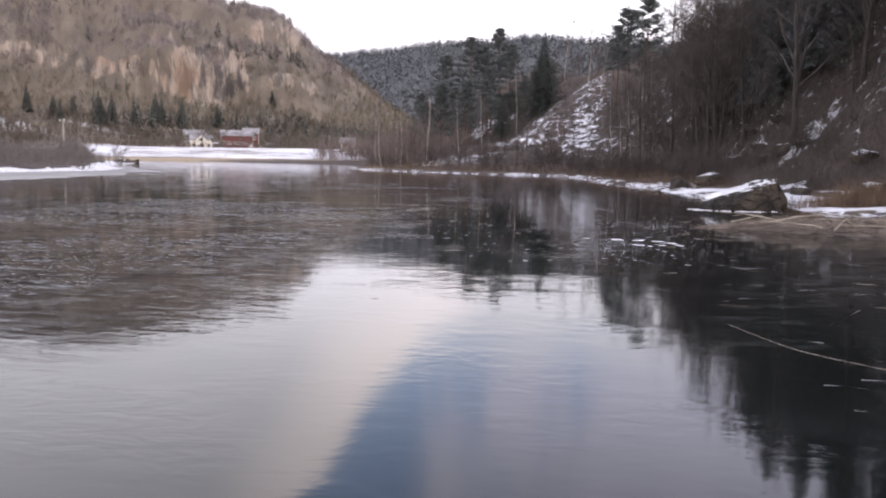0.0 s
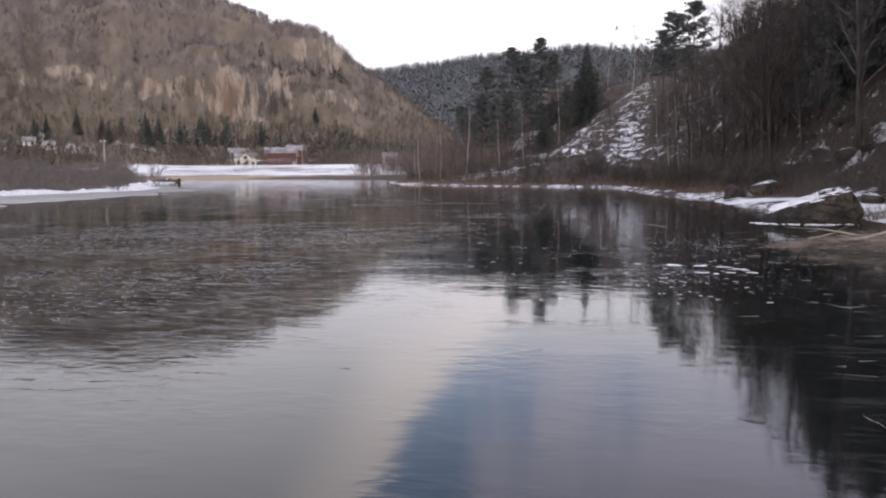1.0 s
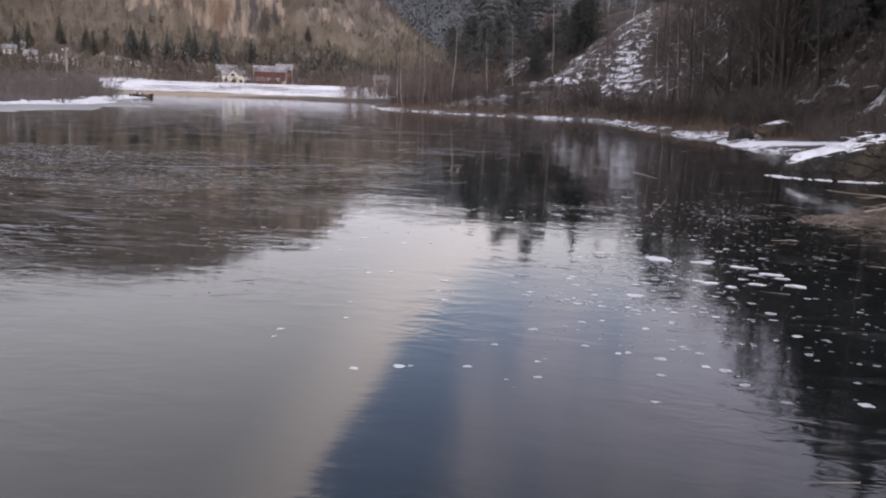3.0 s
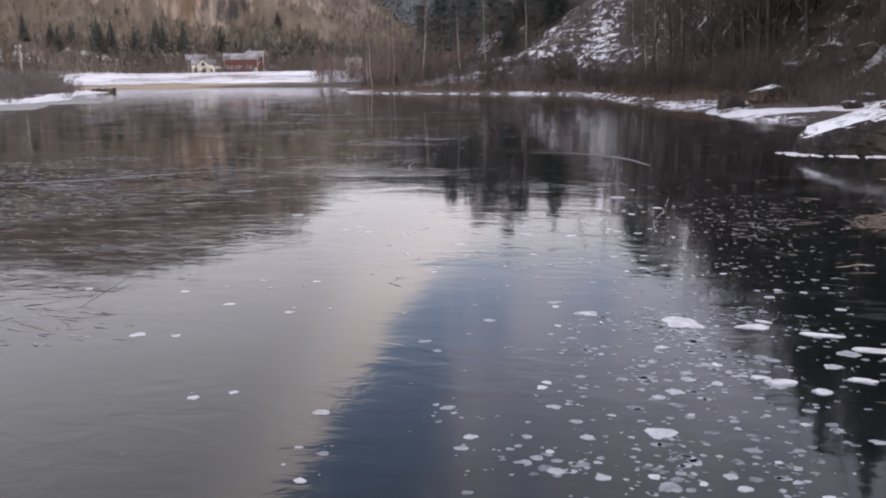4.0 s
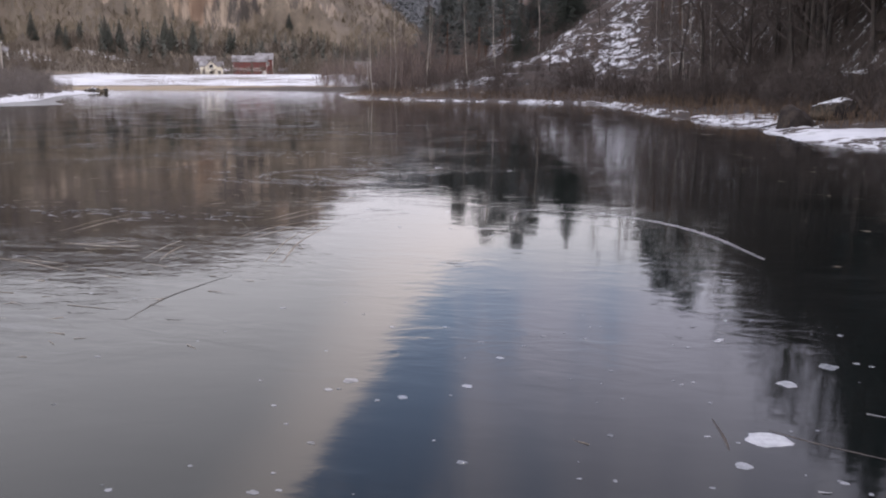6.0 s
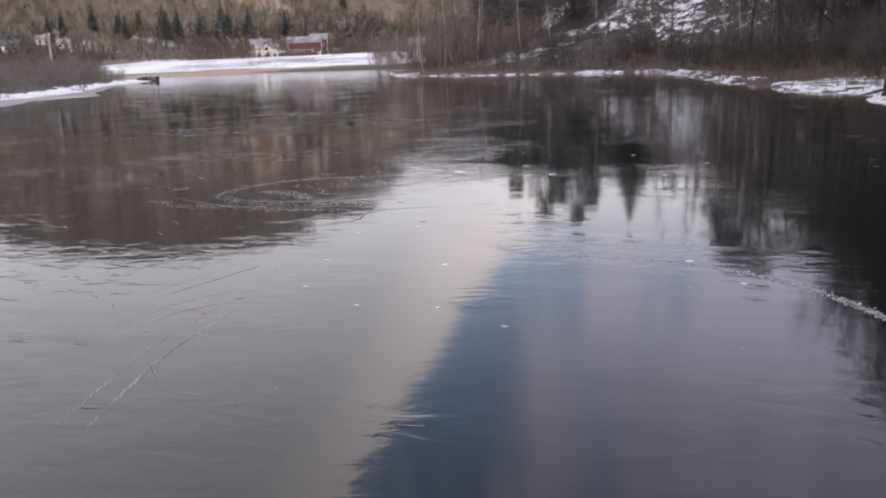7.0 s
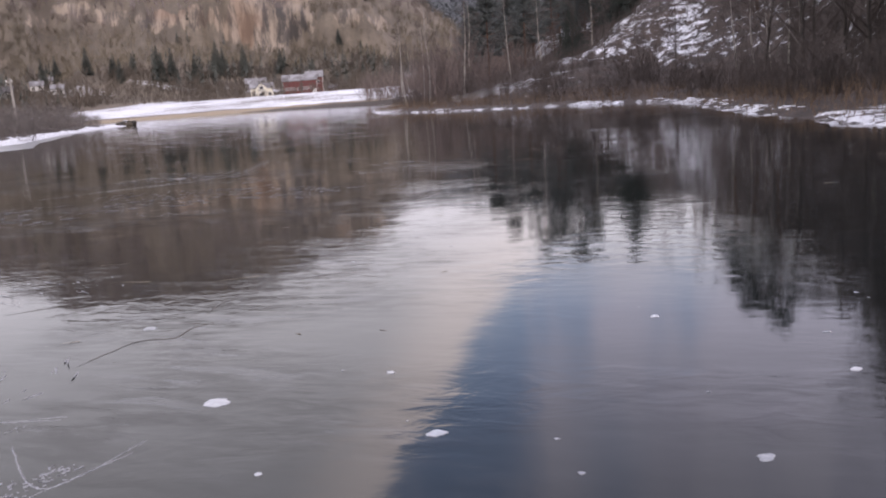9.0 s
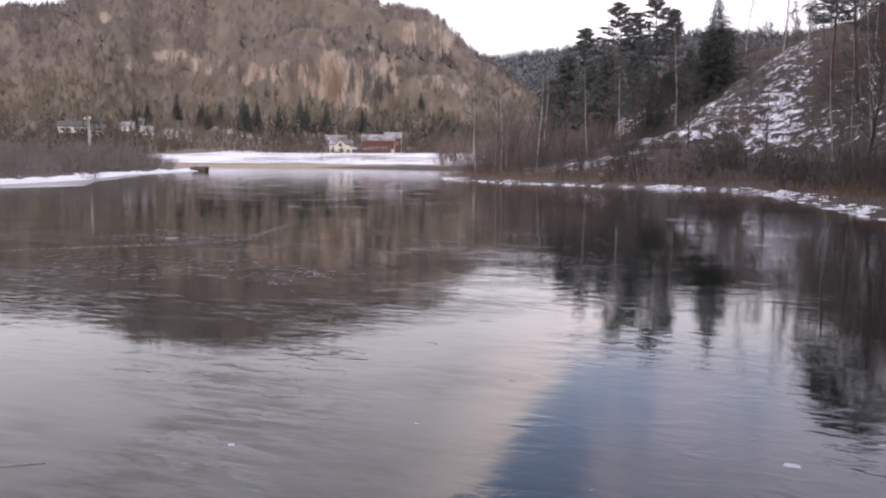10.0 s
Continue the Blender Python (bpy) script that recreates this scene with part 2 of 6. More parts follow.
def make_ground():
    m = Nodes("leaf_litter_and_snow", 0.95)
    big, mid, fine = m.noise(0.05, 5.0), m.noise(0.62, 6.0, None, None, 0.68), m.noise(6.0, 5.0, None, None, 0.7)
    soil = m.mix(m.ramp(mid, 0.35, 0.65), (0.036, 0.028, 0.024), (0.074, 0.055, 0.044))
    soil = m.mix(m.ramp(fine, 0.52, 0.75), soil, (0.092, 0.069, 0.050))
    # far ground is lifted paler, with haze put into the woods' colour
    woods = m.mix(m.ramp(big, 0.35, 0.65), (0.120, 0.098, 0.074), (0.180, 0.146, 0.108))
    soil = m.mix(m.attribute("far"), soil, m.mix(m.math("MULTIPLY", m.ramp(mid, 0.45, 0.7), 0.4), woods, (0.06, 0.055, 0.04)))
    # ridge ground painted in hazy grey-blue, at the tone of shaded needles
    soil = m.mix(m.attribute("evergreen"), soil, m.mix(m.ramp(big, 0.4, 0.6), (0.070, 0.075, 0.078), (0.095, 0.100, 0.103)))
    straw = m.mix(m.ramp(fine, 0.35, 0.7), (0.26, 0.20, 0.13), (0.38, 0.31, 0.21))
    soil = m.mix(m.attribute("straw"), soil, straw)
    spot = m.tree.nodes.new("ShaderNodeSeparateXYZ")
    m.wire(m.geo.outputs["Position"], spot.inputs[0])
    round_ = m.tree.nodes.new("ShaderNodeCombineXYZ")                # along the mountain's face, and up it
    m.wire(m.math("MULTIPLY", m.math("ARCTAN2", spot.outputs["X"], m.math("SUBTRACT", spot.outputs["Y"], 10.0)), 520.0), round_.inputs[0])
    m.wire(spot.outputs["Z"], round_.inputs[2])
    ribs = m.noise(0.17, 9.0, (1.0, 1.0, 0.24), round_.outputs[0], 0.74, 0.25)
    stain = m.noise(0.022, 5.0)
    rock = m.mix(m.ramp(ribs, 0.42, 0.60), (0.060, 0.052, 0.045), (0.290, 0.232, 0.172))
    rock = m.mix(m.math("MULTIPLY", m.ramp(stain, 0.50, 0.66), 0.5), rock, (0.27, 0.175, 0.115))
    steep = m.ramp(m.math("ADD", m.attribute("rock"), m.math("MULTIPLY", m.math("SUBTRACT", ribs, 0.5), 1.5)), 0.42, 0.60)
    soil = m.mix(steep, soil, rock)
    snow = m.mix(m.ramp(mid, 0.3, 0.7), (0.62, 0.635, 0.665), (0.80, 0.81, 0.84))
    broken = m.math("ADD", m.math("MULTIPLY", m.math("SUBTRACT", m.noise(1.15, 6.0, None, None, 0.66), 0.5), 1.5), m.math("MULTIPLY", m.math("SUBTRACT", fine, 0.5), 0.85))
    ledges = m.noise(0.5, 5.0, (0.45, 0.6, 2.6), None, 0.6, 0.5)      # snow lying along small ledges
    broken = m.math("ADD", broken, m.math("MULTIPLY", m.math("SUBTRACT", ledges, 0.5), 0.20))
    cover = m.ramp(m.math("ADD", m.attribute("snow"), m.math("MULTIPLY", m.math("MULTIPLY", broken, m.ramp(m.attribute("evergreen"), 0.0, 1.0, 1.0, 0.2)), m.ramp(m.attribute("snow"), 0.06, 0.30))), 0.44, 0.56)
    normal = m.bump(m.math("ADD", m.math("MULTIPLY", mid, 0.6), m.math("MULTIPLY", fine, 0.25)), 0.7, 0.25)
    return m.done(m.mix(cover, soil, snow), None, normal)


ICE, GROUND = make_ice(), make_ground()
SNOW = two_tone("old_snow", (0.50, 0.51, 0.53), (0.74, 0.75, 0.77), 3.0, 0.75, None, 0.4, 0.04)
BARK = two_tone("grey_bark", (0.044, 0.038, 0.034), (0.098, 0.082, 0.070), 6.0, 0.95, (1, 1, 0.2), 0.6, 0.01, 6.0, True)
TWIG = two_tone("bare_twigs", (0.062, 0.051, 0.046), (0.130, 0.105, 0.090), 1.2, 0.95, None, 0.0, 0.01, 6.0, True)
# twigs of the spit, greyed and brightened to paint in the mist there
MIST_TWIG = two_tone("mist_greyed_twigs", (0.11, 0.096, 0.088), (0.19, 0.165, 0.15), 1.2, 0.95, None, 0.0, 0.01, 6.0, True)
BIRCH = two_tone("birch_bark", (0.16, 0.14, 0.12), (0.50, 0.46, 0.40), 3.0, 0.85, (1, 1, 2.2), 0.2, 0.005, 3.0, True)
PINE_BARK = two_tone("pine_bark", (0.07, 0.045, 0.032), (0.17, 0.10, 0.065), 5.0, 0.95, (1, 1, 0.3), 0.6, 0.01, 5.0, True)
# needle green raised and blued a little, for haze over the pine grove
PINE_NEEDLE = two_tone("pine_needles", (0.076, 0.086, 0.084), (0.128, 0.138, 0.130), 1.1, 0.85, None, 0.0, 0.01, 6.0, True)
SPRUCE_NEEDLE = two_tone("spruce_needles", (0.024, 0.032, 0.027), (0.052, 0.062, 0.050), 1.3, 0.85, None, 0.0, 0.01, 6.0, True)


def make_far_woods():
    """Olive-brown low on the mountain; greyer and paler above, as haze painted into the colour."""
    m = Nodes("hazed_far_bare_woods", 0.95)
    spot = m.tree.nodes.new("ShaderNodeSeparateXYZ")
    m.wire(m.geo.outputs["Position"], spot.inputs[0])
    big, small = m.noise(0.022, 5.0), m.noise(0.2, 3.0)
    f = m.ramp(m.math("ADD", m.math("MULTIPLY", big, 0.6), m.math("MULTIPLY", small, 0.4)), 0.38, 0.62)
    low = m.mix(f, (0.124, 0.103, 0.075), (0.214, 0.178, 0.128))
    high_in_haze = m.mix(f, (0.150, 0.124, 0.117), (0.246, 0.205, 0.192))
    zone = m.ramp(m.math("ADD", spot.outputs["Z"], m.math("MULTIPLY", m.math("SUBTRACT", big, 0.5), 60.0)), 44.0, 66.0)
    return m.done(m.mix(zone, low, high_in_haze))


HAZED_FAR_TWIG = make_far_woods()
# spruce needles lightened to imitate haze over the mountain's foot
HAZED_FAR_NEEDLE = two_tone("hazed_far_conifers", (0.056, 0.062, 0.052), (0.100, 0.106, 0.088), 0.05, 0.95, None, 0.0, 0.01, 8.0)
# pale grey-blue needles: the ridge's haze is painted into their colour
HAZED_RIDGE_NEEDLE = two_tone("hazed_distant_evergreens", (0.116, 0.124, 0.130), (0.150, 0.158, 0.164), 0.03, 0.95, None, 0.0, 0.01, 8.0)
# darker than the upper woods, whose colour carries the painted haze
LOW_TWIG = two_tone("bare_woods_at_the_foot", (0.078, 0.064, 0.050), (0.140, 0.114, 0.088), 0.03, 0.95, None, 0.0, 0.01, 8.0)
# reddish twigs, made paler so the headland looks hazy
HAZED_HEAD_TWIG = two_tone("hazed_reddish_birch_twigs", (0.125, 0.096, 0.086), (0.215, 0.170, 0.150), 0.25, 0.95, None, 0.0, 0.01, 8.0)
REED = two_tone("dry_reeds", (0.105, 0.070, 0.046), (0.24, 0.165, 0.105), 2.0, 0.9, None, 0.0, 0.01)
RAFT_STRAW = two_tone("weathered_raft_straw", (0.09, 0.073, 0.061), (0.25, 0.21, 0.175), 2.0, 0.9, None, 0.0, 0.01)
STRAW = two_tone("frozen_straw", (0.17, 0.14, 0.105), (0.36, 0.32, 0.265), 2.5, 0.8, None, 0.0, 0.01)
WET_STICK = two_tone("wet_sticks", (0.025, 0.022, 0.020), (0.08, 0.065, 0.052), 2.5, 0.6, None, 0.3, 0.005)
ROCK = two_tone("mossy_boulder", (0.030, 0.026, 0.020), (0.120, 0.098, 0.070), 2.2, 0.9, None, 0.9, 0.06, 7.0)


def make_snowy_rock():
    m = Nodes("boulder_with_snow", 0.9)
    big, fine = m.noise(1.1, 6.0, None, None, 0.65), m.noise(7.0, 5.0, None, None, 0.65)
    stone = m.mix(m.ramp(big, 0.35, 0.65), (0.040, 0.033, 0.026), (0.115, 0.092, 0.062))
    stone = m.mix(m.ramp(fine, 0.58, 0.74), stone, (0.15, 0.125, 0.095))
    seams = m.noise(0.8, 9.0, (1.0, 1.0, 2.6), None, 0.72, 0.6)
    crevice = m.ramp(m.math("ABSOLUTE", m.math("SUBTRACT", seams, 0.5)), 0.022, 0.002)
    stone = m.mix(m.math("MULTIPLY", crevice, 0.8), stone, (0.014, 0.012, 0.010))
    stone = m.mix(m.ramp(m.noise(0.55, 4.0), 0.50, 0.60), stone, m.mix(m.ramp(fine, 0.4, 0.7), (0.018, 0.016, 0.015), (0.060, 0.052, 0.046)))
    lying = m.math("ADD", m.up(), m.math("ADD", m.math("MULTIPLY", m.math("SUBTRACT", big, 0.5), 0.6), m.math("MULTIPLY", m.math("SUBTRACT", fine, 0.5), 0.45)))
    relief = m.math("SUBTRACT", fine, m.math("MULTIPLY", crevice, 0.8))
    return m.done(m.mix(m.ramp(lying, 0.86, 0.93), stone, (0.80, 0.82, 0.85)), None, m.bump(relief, 0.9, 0.07))


SNOWY_ROCK = make_snowy_rock()
RAFT = two_tone("rotting_reed_raft", (0.042, 0.034, 0.029), (0.135, 0.110, 0.090), 1.6, 0.9, (0.5, 1.5, 1), 0.6, 0.03)
MOUND = two_tone("mound_twigs", (0.028, 0.022, 0.019), (0.07, 0.054, 0.044), 4.0, 0.95, None, 0.8, 0.05)


def make_bubble(name, dim, bright, each):
    """Gas bubbles, pale where they lie just under the surface, duller deeper down."""
    m = Nodes(name, 0.10)
    depth = m.tree.nodes.new("ShaderNodeObjectInfo").outputs["Random"] if each else m.geo.outputs["Random Per Island"]
    mottle = m.noise(26.0, 4.0, None, None, 0.65)
    tone = m.math("ADD", m.math("MULTIPLY", depth, 0.75), m.math("MULTIPLY", m.ramp(mottle, 0.35, 0.65), 0.25))
    m.bsdf.inputs["IOR"].default_value = 1.33
    return m.done(m.mix(tone, dim, bright))


BUBBLE = make_bubble("white_gas_bubbles", (0.12, 0.135, 0.15), (0.56, 0.575, 0.60), True)
FAINT_BUBBLE = make_bubble("deep_gas_bubbles", (0.035, 0.042, 0.05), (0.34, 0.355, 0.38), False)
FLAKE = make_bubble("broken_ice_flakes", (0.05, 0.052, 0.056), (0.46, 0.47, 0.49), False)
PLATE = two_tone("white_ice_plates", (0.42, 0.43, 0.45), (0.66, 0.67, 0.69), 14.0, 0.5, None, 0.3, 0.003)
SHORE_ICE = two_tone("snow_dusted_ice", (0.075, 0.078, 0.085), (0.25, 0.255, 0.27), 0.42, 0.30, (0.5, 1, 1), 0.2, 0.01)
FROST = two_tone("frost_rime", (0.20, 0.205, 0.215), (0.36, 0.365, 0.38), 18.0, 0.7, None, 0.3, 0.004)
WHITE_PAINT = two_tone("cream_painted_boards", (0.66, 0.62, 0.50), (0.78, 0.74, 0.62), 1.5, 0.6, (1, 1, 6), 0.2, 0.01)
RED_PAINT = two_tone("red_painted_boards", (0.115, 0.034, 0.030), (0.175, 0.052, 0.045), 1.5, 0.7, (6, 6, 1), 0.2, 0.01)
TRIM = two_tone("white_trim", (0.70, 0.68, 0.64), (0.80, 0.78, 0.74), 2.0, 0.6)
ROOF = two_tone("dark_roof_tiles", (0.06, 0.055, 0.055), (0.12, 0.105, 0.10), 2.0, 0.8, None, 0.5, 0.05)
SNOWY_ROOF = two_tone("thin_snow_on_roof", (0.11, 0.098, 0.095), (0.30, 0.295, 0.30), 0.35, 0.8, None, 0.4, 0.05)
STONE = two_tone("plinth_stone", (0.18, 0.17, 0.16), (0.30, 0.28, 0.26), 2.0, 0.9)
POLE_WOOD = two_tone("weathered_pole", (0.26, 0.24, 0.21), (0.42, 0.39, 0.35), 3.0, 0.9, (1, 1, 0.1), 0.3, 0.005)
WIRE = two_tone("dark_wire", (0.03, 0.03, 0.03), (0.06, 0.06, 0.06), 5.0, 0.5)


def make_glass():
    m = Nodes("window_glass", 0.05)
    m.bsdf.inputs["Base Color"].default_value = (0.02, 0.024, 0.028, 1)
    m.bsdf.inputs["IOR"].default_value = 1.5
    return m.mat


GLASS = make_glass()


# ---- mesh tools ----
class Geo:
    """Vertices and faces of one part."""

    def __init__(self):
        self.v, self.f = [], []

    def tube(self, pts, radii, sides=4):
        base, n = len(self.v), len(pts)
        for i, (p, r) in enumerate(zip(pts, radii)):
            d = (pts[min(i + 1, n - 1)] - pts[max(i - 1, 0)]).normalized()
            a = d.orthogonal().normalized()
            b = d.cross(a)
            if i == n - 1 and r < 0.004:
                self.v.append(tuple(p))
                continue
            for k in range(sides):
                w = 2 * math.pi * k / sides
                self.v.append(tuple(p + (a * math.cos(w) + b * math.sin(w)) * r))
        for i in range(n - 1):
            lo, hi = base + i * sides, base + (i + 1) * sides
            tip = i == n - 2 and radii[-1] < 0.004
            for k in range(sides):
                k2 = (k + 1) % sides
                self.f.append((lo + k, lo + k2, hi) if tip else (lo + k, lo + k2, hi + k2, hi + k))
        self.f.append(tuple(base + k for k in reversed(range(sides))))

    def box(self, x0, x1, y0, y1, z0, z1):
        b = len(self.v)
        self.v += [(x, y, z) for z in (z0, z1) for x, y in ((x0, y0), (x1, y0), (x1, y1), (x0, y1))]
        self.f += [tuple(b + i for i in q) for q in ((3, 2, 1, 0), (4, 5, 6, 7), (0, 1, 5, 4), (1, 2, 6, 5), (2, 3, 7, 6), (3, 0, 4, 7))]

    def add(self, verts, faces):
        b = len(self.v)
        self.v += [tuple(p) for p in verts]
        self.f += [tuple(b + i for i in q) for q in faces]

    def mesh(self, name, material, smooth=False):
        me = bpy.data.meshes.new(name)
        me.from_pydata(self.v, [], self.f)
        me.materials.append(material)
        if smooth:
            me.polygons.foreach_set("use_smooth", [True] * len(me.polygons))
        me.update()
        return me


def part(name, geo, material, parent=None, label="", smooth=False):
    ob = new(name, geo.mesh(name, material, smooth))
    ob.parent = parent
    if label:
        tagged(ob, label)
    return ob


def stuff(name, verts, faces, material, label, category):
    me = bpy.data.meshes.new(name)
    me.from_pydata(verts, [], faces)
    me.materials.append(material)
    return tagged(new(name, me), label, category, kind="stuff")


def smooth01(x, lo, hi):
    t = np.clip((np.asarray(x, float) - lo) / (hi - lo), 0, 1)
    return t * t * (3 - 2 * t)


def fbm(x, y, seed, octaves=5, gain=0.5):
    """Value noise of numpy arrays, about -1 to 1."""
    total, amp, norm = 0.0, 1.0, 0.0
    for o in range(octaves):
        fx, fy = np.asarray(x, float) * 2 ** o + 17.3 * o + seed, np.asarray(y, float) * 2 ** o - 9.1 * o + seed * 1.7
        ix, iy = np.floor(fx), np.floor(fy)
        u, w = fx - ix, fy - iy
        u, w = u * u * (3 - 2 * u), w * w * (3 - 2 * w)

        def h(a, b):
            s = np.sin(a * 127.1 + b * 311.7 + seed * 13.7) * 43758.5453
            return s - np.floor(s)

        total = total + amp * ((h(ix, iy) * (1 - u) + h(ix + 1, iy) * u) * (1 - w) + (h(ix, iy + 1) * (1 - u) + h(ix + 1, iy + 1) * u) * w)
        norm, amp = norm + amp, amp * gain
    return total / norm * 2 - 1


# ---- the lie of the land ----
RIGHT_SHORE = [(16, -70), (13, -25), (10.5, 0), (9, 8), (8.8, 14), (9.0, 20), (8.6, 23.5), (7.4, 25.6), (7.4, 29), (8.8, 33.5), (7.4, 36.0),
               (5.6, 37.0), (4.0, 40.0), (4.2, 43), (4.5, 46.6), (3.2, 48.8), (1.9, 54), (0.8, 58.8), (-0.2, 64), (-0.9, 70), (-2.2, 75.5),
               (-4.2, 79.5), (-7.5, 82.3), (-12.5, 85.0), (-19, 89.5), (-26.6, 96.9), (-32, 108), (-35.5, 118)]
FAR_SHORE = [(-30, 132), (-33, 152), (-52, 172), (-78, 190), (-104, 206), (-140, 214), (-176, 214)]
LEFT_SHORE = [(-182, 204), (-146, 186), (-108, 162), (-92, 150), (-77, 129), (-63, 100.5), (-49.5, 80), (-45, 69), (-45.5, 58.5), (-46, 38), (-43, 5), (-40, -30), (-26, -70)]
LAKE = np.array(RIGHT_SHORE + FAR_SHORE + LEFT_SHORE, float)


def distance_to(line, x, y, closed=False):
    d = np.full(np.shape(x), 1e9)
    n = len(line)
    for i in range(n if closed else n - 1):
        (ax, ay), (bx, by) = line[i], line[(i + 1) % n]
        ex, ey = bx - ax, by - ay
        t = np.clip(((x - ax) * ex + (y - ay) * ey) / (ex * ex + ey * ey), 0, 1)
        d = np.minimum(d, np.hypot(x - ax - t * ex, y - ay - t * ey))
    return d


def in_lake(x, y):
    inside = np.zeros(np.shape(x), bool)
    n = len(LAKE)
    for i in range(n):
        (ax, ay), (bx, by) = LAKE[i], LAKE[(i + 1) % n]
        if ay == by:
            continue
        cross = ((ay > y) != (by > y)) & (x < (bx - ax) * (y - ay) / (by - ay) + ax)
        inside ^= cross
    return inside


RIDGE_AZ = [-180, -90, -60, -48.4, -44.7, -42.5, -39, -35.6, -33.4, -30.6, -28.2, -25.4, -23.9, -21.9, -20.5, -19.6, -19, -17.7, -16.6, -15, -13.5, -12, -10, -7, 180]
RIDGE_EL = [5, 6, 7.0, 7.6, 8.3, 9.2, 10.1, 10.8, 11.0, 10.9, 10.6, 9.9, 9.3, 8.8, 8.0, 7.2, 6.4, 5.8, 4.9, 3.7, 2.5, 1.6, 0.7, 0, 0]
FAR_AZ = [-180, -60, -25, -19, -17.7, -15.8, -14, -11.7, -9, -6, -3.5, 0, 6, 20, 60, 120, 180]
FAR_EL = [5, 4, 4.6, 6.1, 6.3, 6.6, 6.7, 7.0, 7.1, 7.3, 7.6, 7.4, 7.0, 7.0, 7.0, 6, 5]


def lay(x, y):
    """Height of the ground, and how far each point lies from the shore (land positive)."""
    x, y = np.asarray(x, float), np.asarray(y, float)
    s = distance_to(LAKE, x, y, True)
    s = np.where(in_lake(x, y), -s, s)
    wob = fbm(x * 0.45, y * 0.45, 3, 4)
    s = s + 0.55 * wob * smooth01(np.abs(s), 6, 0)
    left = smooth01(x + 0.25 * y, 0, -12)
    bank = 0.16 * smooth01(s, 0, 1.1 + 2.4 * left) + (0.60 - 0.15 * left) * smooth01(s, 1.0, 11)
    z = np.where(s > 0, bank, -0.9 * smooth01(-s, 0, 2.0))
    # wooded hill along the lake's eastern side
    right = smooth01(x - (-36 - 0.10 * (y - 118)), -4, 22) * (s > 0) * smooth01(np.hypot(x, y - 10), 430, 230)
    sr = distance_to(RIGHT_SHORE, x, y)
    toe = 5.5 + 9.5 * smooth01(y, 55, 108) * (1 - 0.75 * smooth01(x, 2, 14))
    grade = 0.80 + 0.2 * smooth01(x, 6, 14)
    crest = 22 + 14 * smooth01(x, 11, 32)
    u = np.maximum(sr - toe, 0)
    u = u * u / (u + 14.0 - 10.0 * smooth01(x, 4, 14))
    z = z + right * (0.35 + 0.65 * smooth01(x, -45, 12)) * crest * (1 - np.exp(-grade * u / crest)) * (1 + 0.10 * fbm(x * 0.03, y * 0.03, 8, 3))
    # the shoulder that carries the open glade, the low bank under the pines and the steep near flank
    z = z + right * 5.2 * smooth01(y + 0.2 * np.maximum(x, 0), 104, 132) * smooth01(x, -14, -1) * smooth01(x, 13, 2) * smooth01(y, 185, 138)
    z = z + right * 2.0 * (1 + 0.35 * fbm(x * 0.2, y * 0.2, 27, 3)) * smooth01(sr, 5, 16) * smooth01(x, -31, -21) * smooth01(x, -1, -9)
    z = z + right * 7.5 * smooth01(sr, 6, 22) * smooth01(y, 98, 80) * smooth01(y, 18, 38) * smooth01(x, 4, 10)
    # valley floor, cliffed mountain and the far ridge
    az = np.degrees(np.arctan2(x, y - 10))
    r = np.hypot(x, y - 10)
    h1 = np.tan(np.radians(np.interp(az, RIDGE_AZ, RIDGE_EL))) * 640
    wobble = 26 * fbm(az * 0.35, az * 0 + 2, 4, 4) + 14 * fbm(az * 1.3, r * 0.012, 5, 4) + 5 * fbm(az * 5.0, r * 0.03, 15, 2)
    cliff = smooth01(az, -35, -31) * smooth01(az, -18.5, -20.5) * np.clip(0.8 + 0.9 * fbm(az * 0.45, az * 0, 9, 3), 0.3, 1)
    rr = r + wobble * smooth01(r, 400, 470)
    low = smooth01(rr, 380, 560) * 0.31
    step = smooth01(rr, 500, 516) * 0.22 + smooth01(rr, 535, 545) * 0.07 + smooth01(rr, 578, 590) * 0.08
    soft = smooth01(rr, 480, 600) * 0.37
    top = smooth01(rr, 540, 648) * 0.32
    z = z + h1 * (low + cliff * step + (1 - cliff) * soft + top) * (1 + 0.04 * fbm(x * 0.02, y * 0.02, 6, 4))
    h2 = np.tan(np.radians(np.interp(az, FAR_AZ, FAR_EL))) * 1150
    z = z + np.maximum(h2 - h1 * 1.15, 0) * smooth01(r, 640, 1150) * (1 + 0.03 * fbm(x * 0.008, y * 0.008, 7, 4))
    z = z + smooth01(s, 0.2, 3) * (0.22 * fbm(x * 0.35, y * 0.35, 1, 4) + 1.5 * right * smooth01(sr, 6, 25) * fbm(x * 0.14, y * 0.14, 2, 5, 0.55))
    field = smooth01(y, 208, 335) * 4.0 * smooth01(x, -60, -85)
    return z + field, s


def land(x, y):
    return float(lay(np.array([x]), np.array([y]))[0][0])


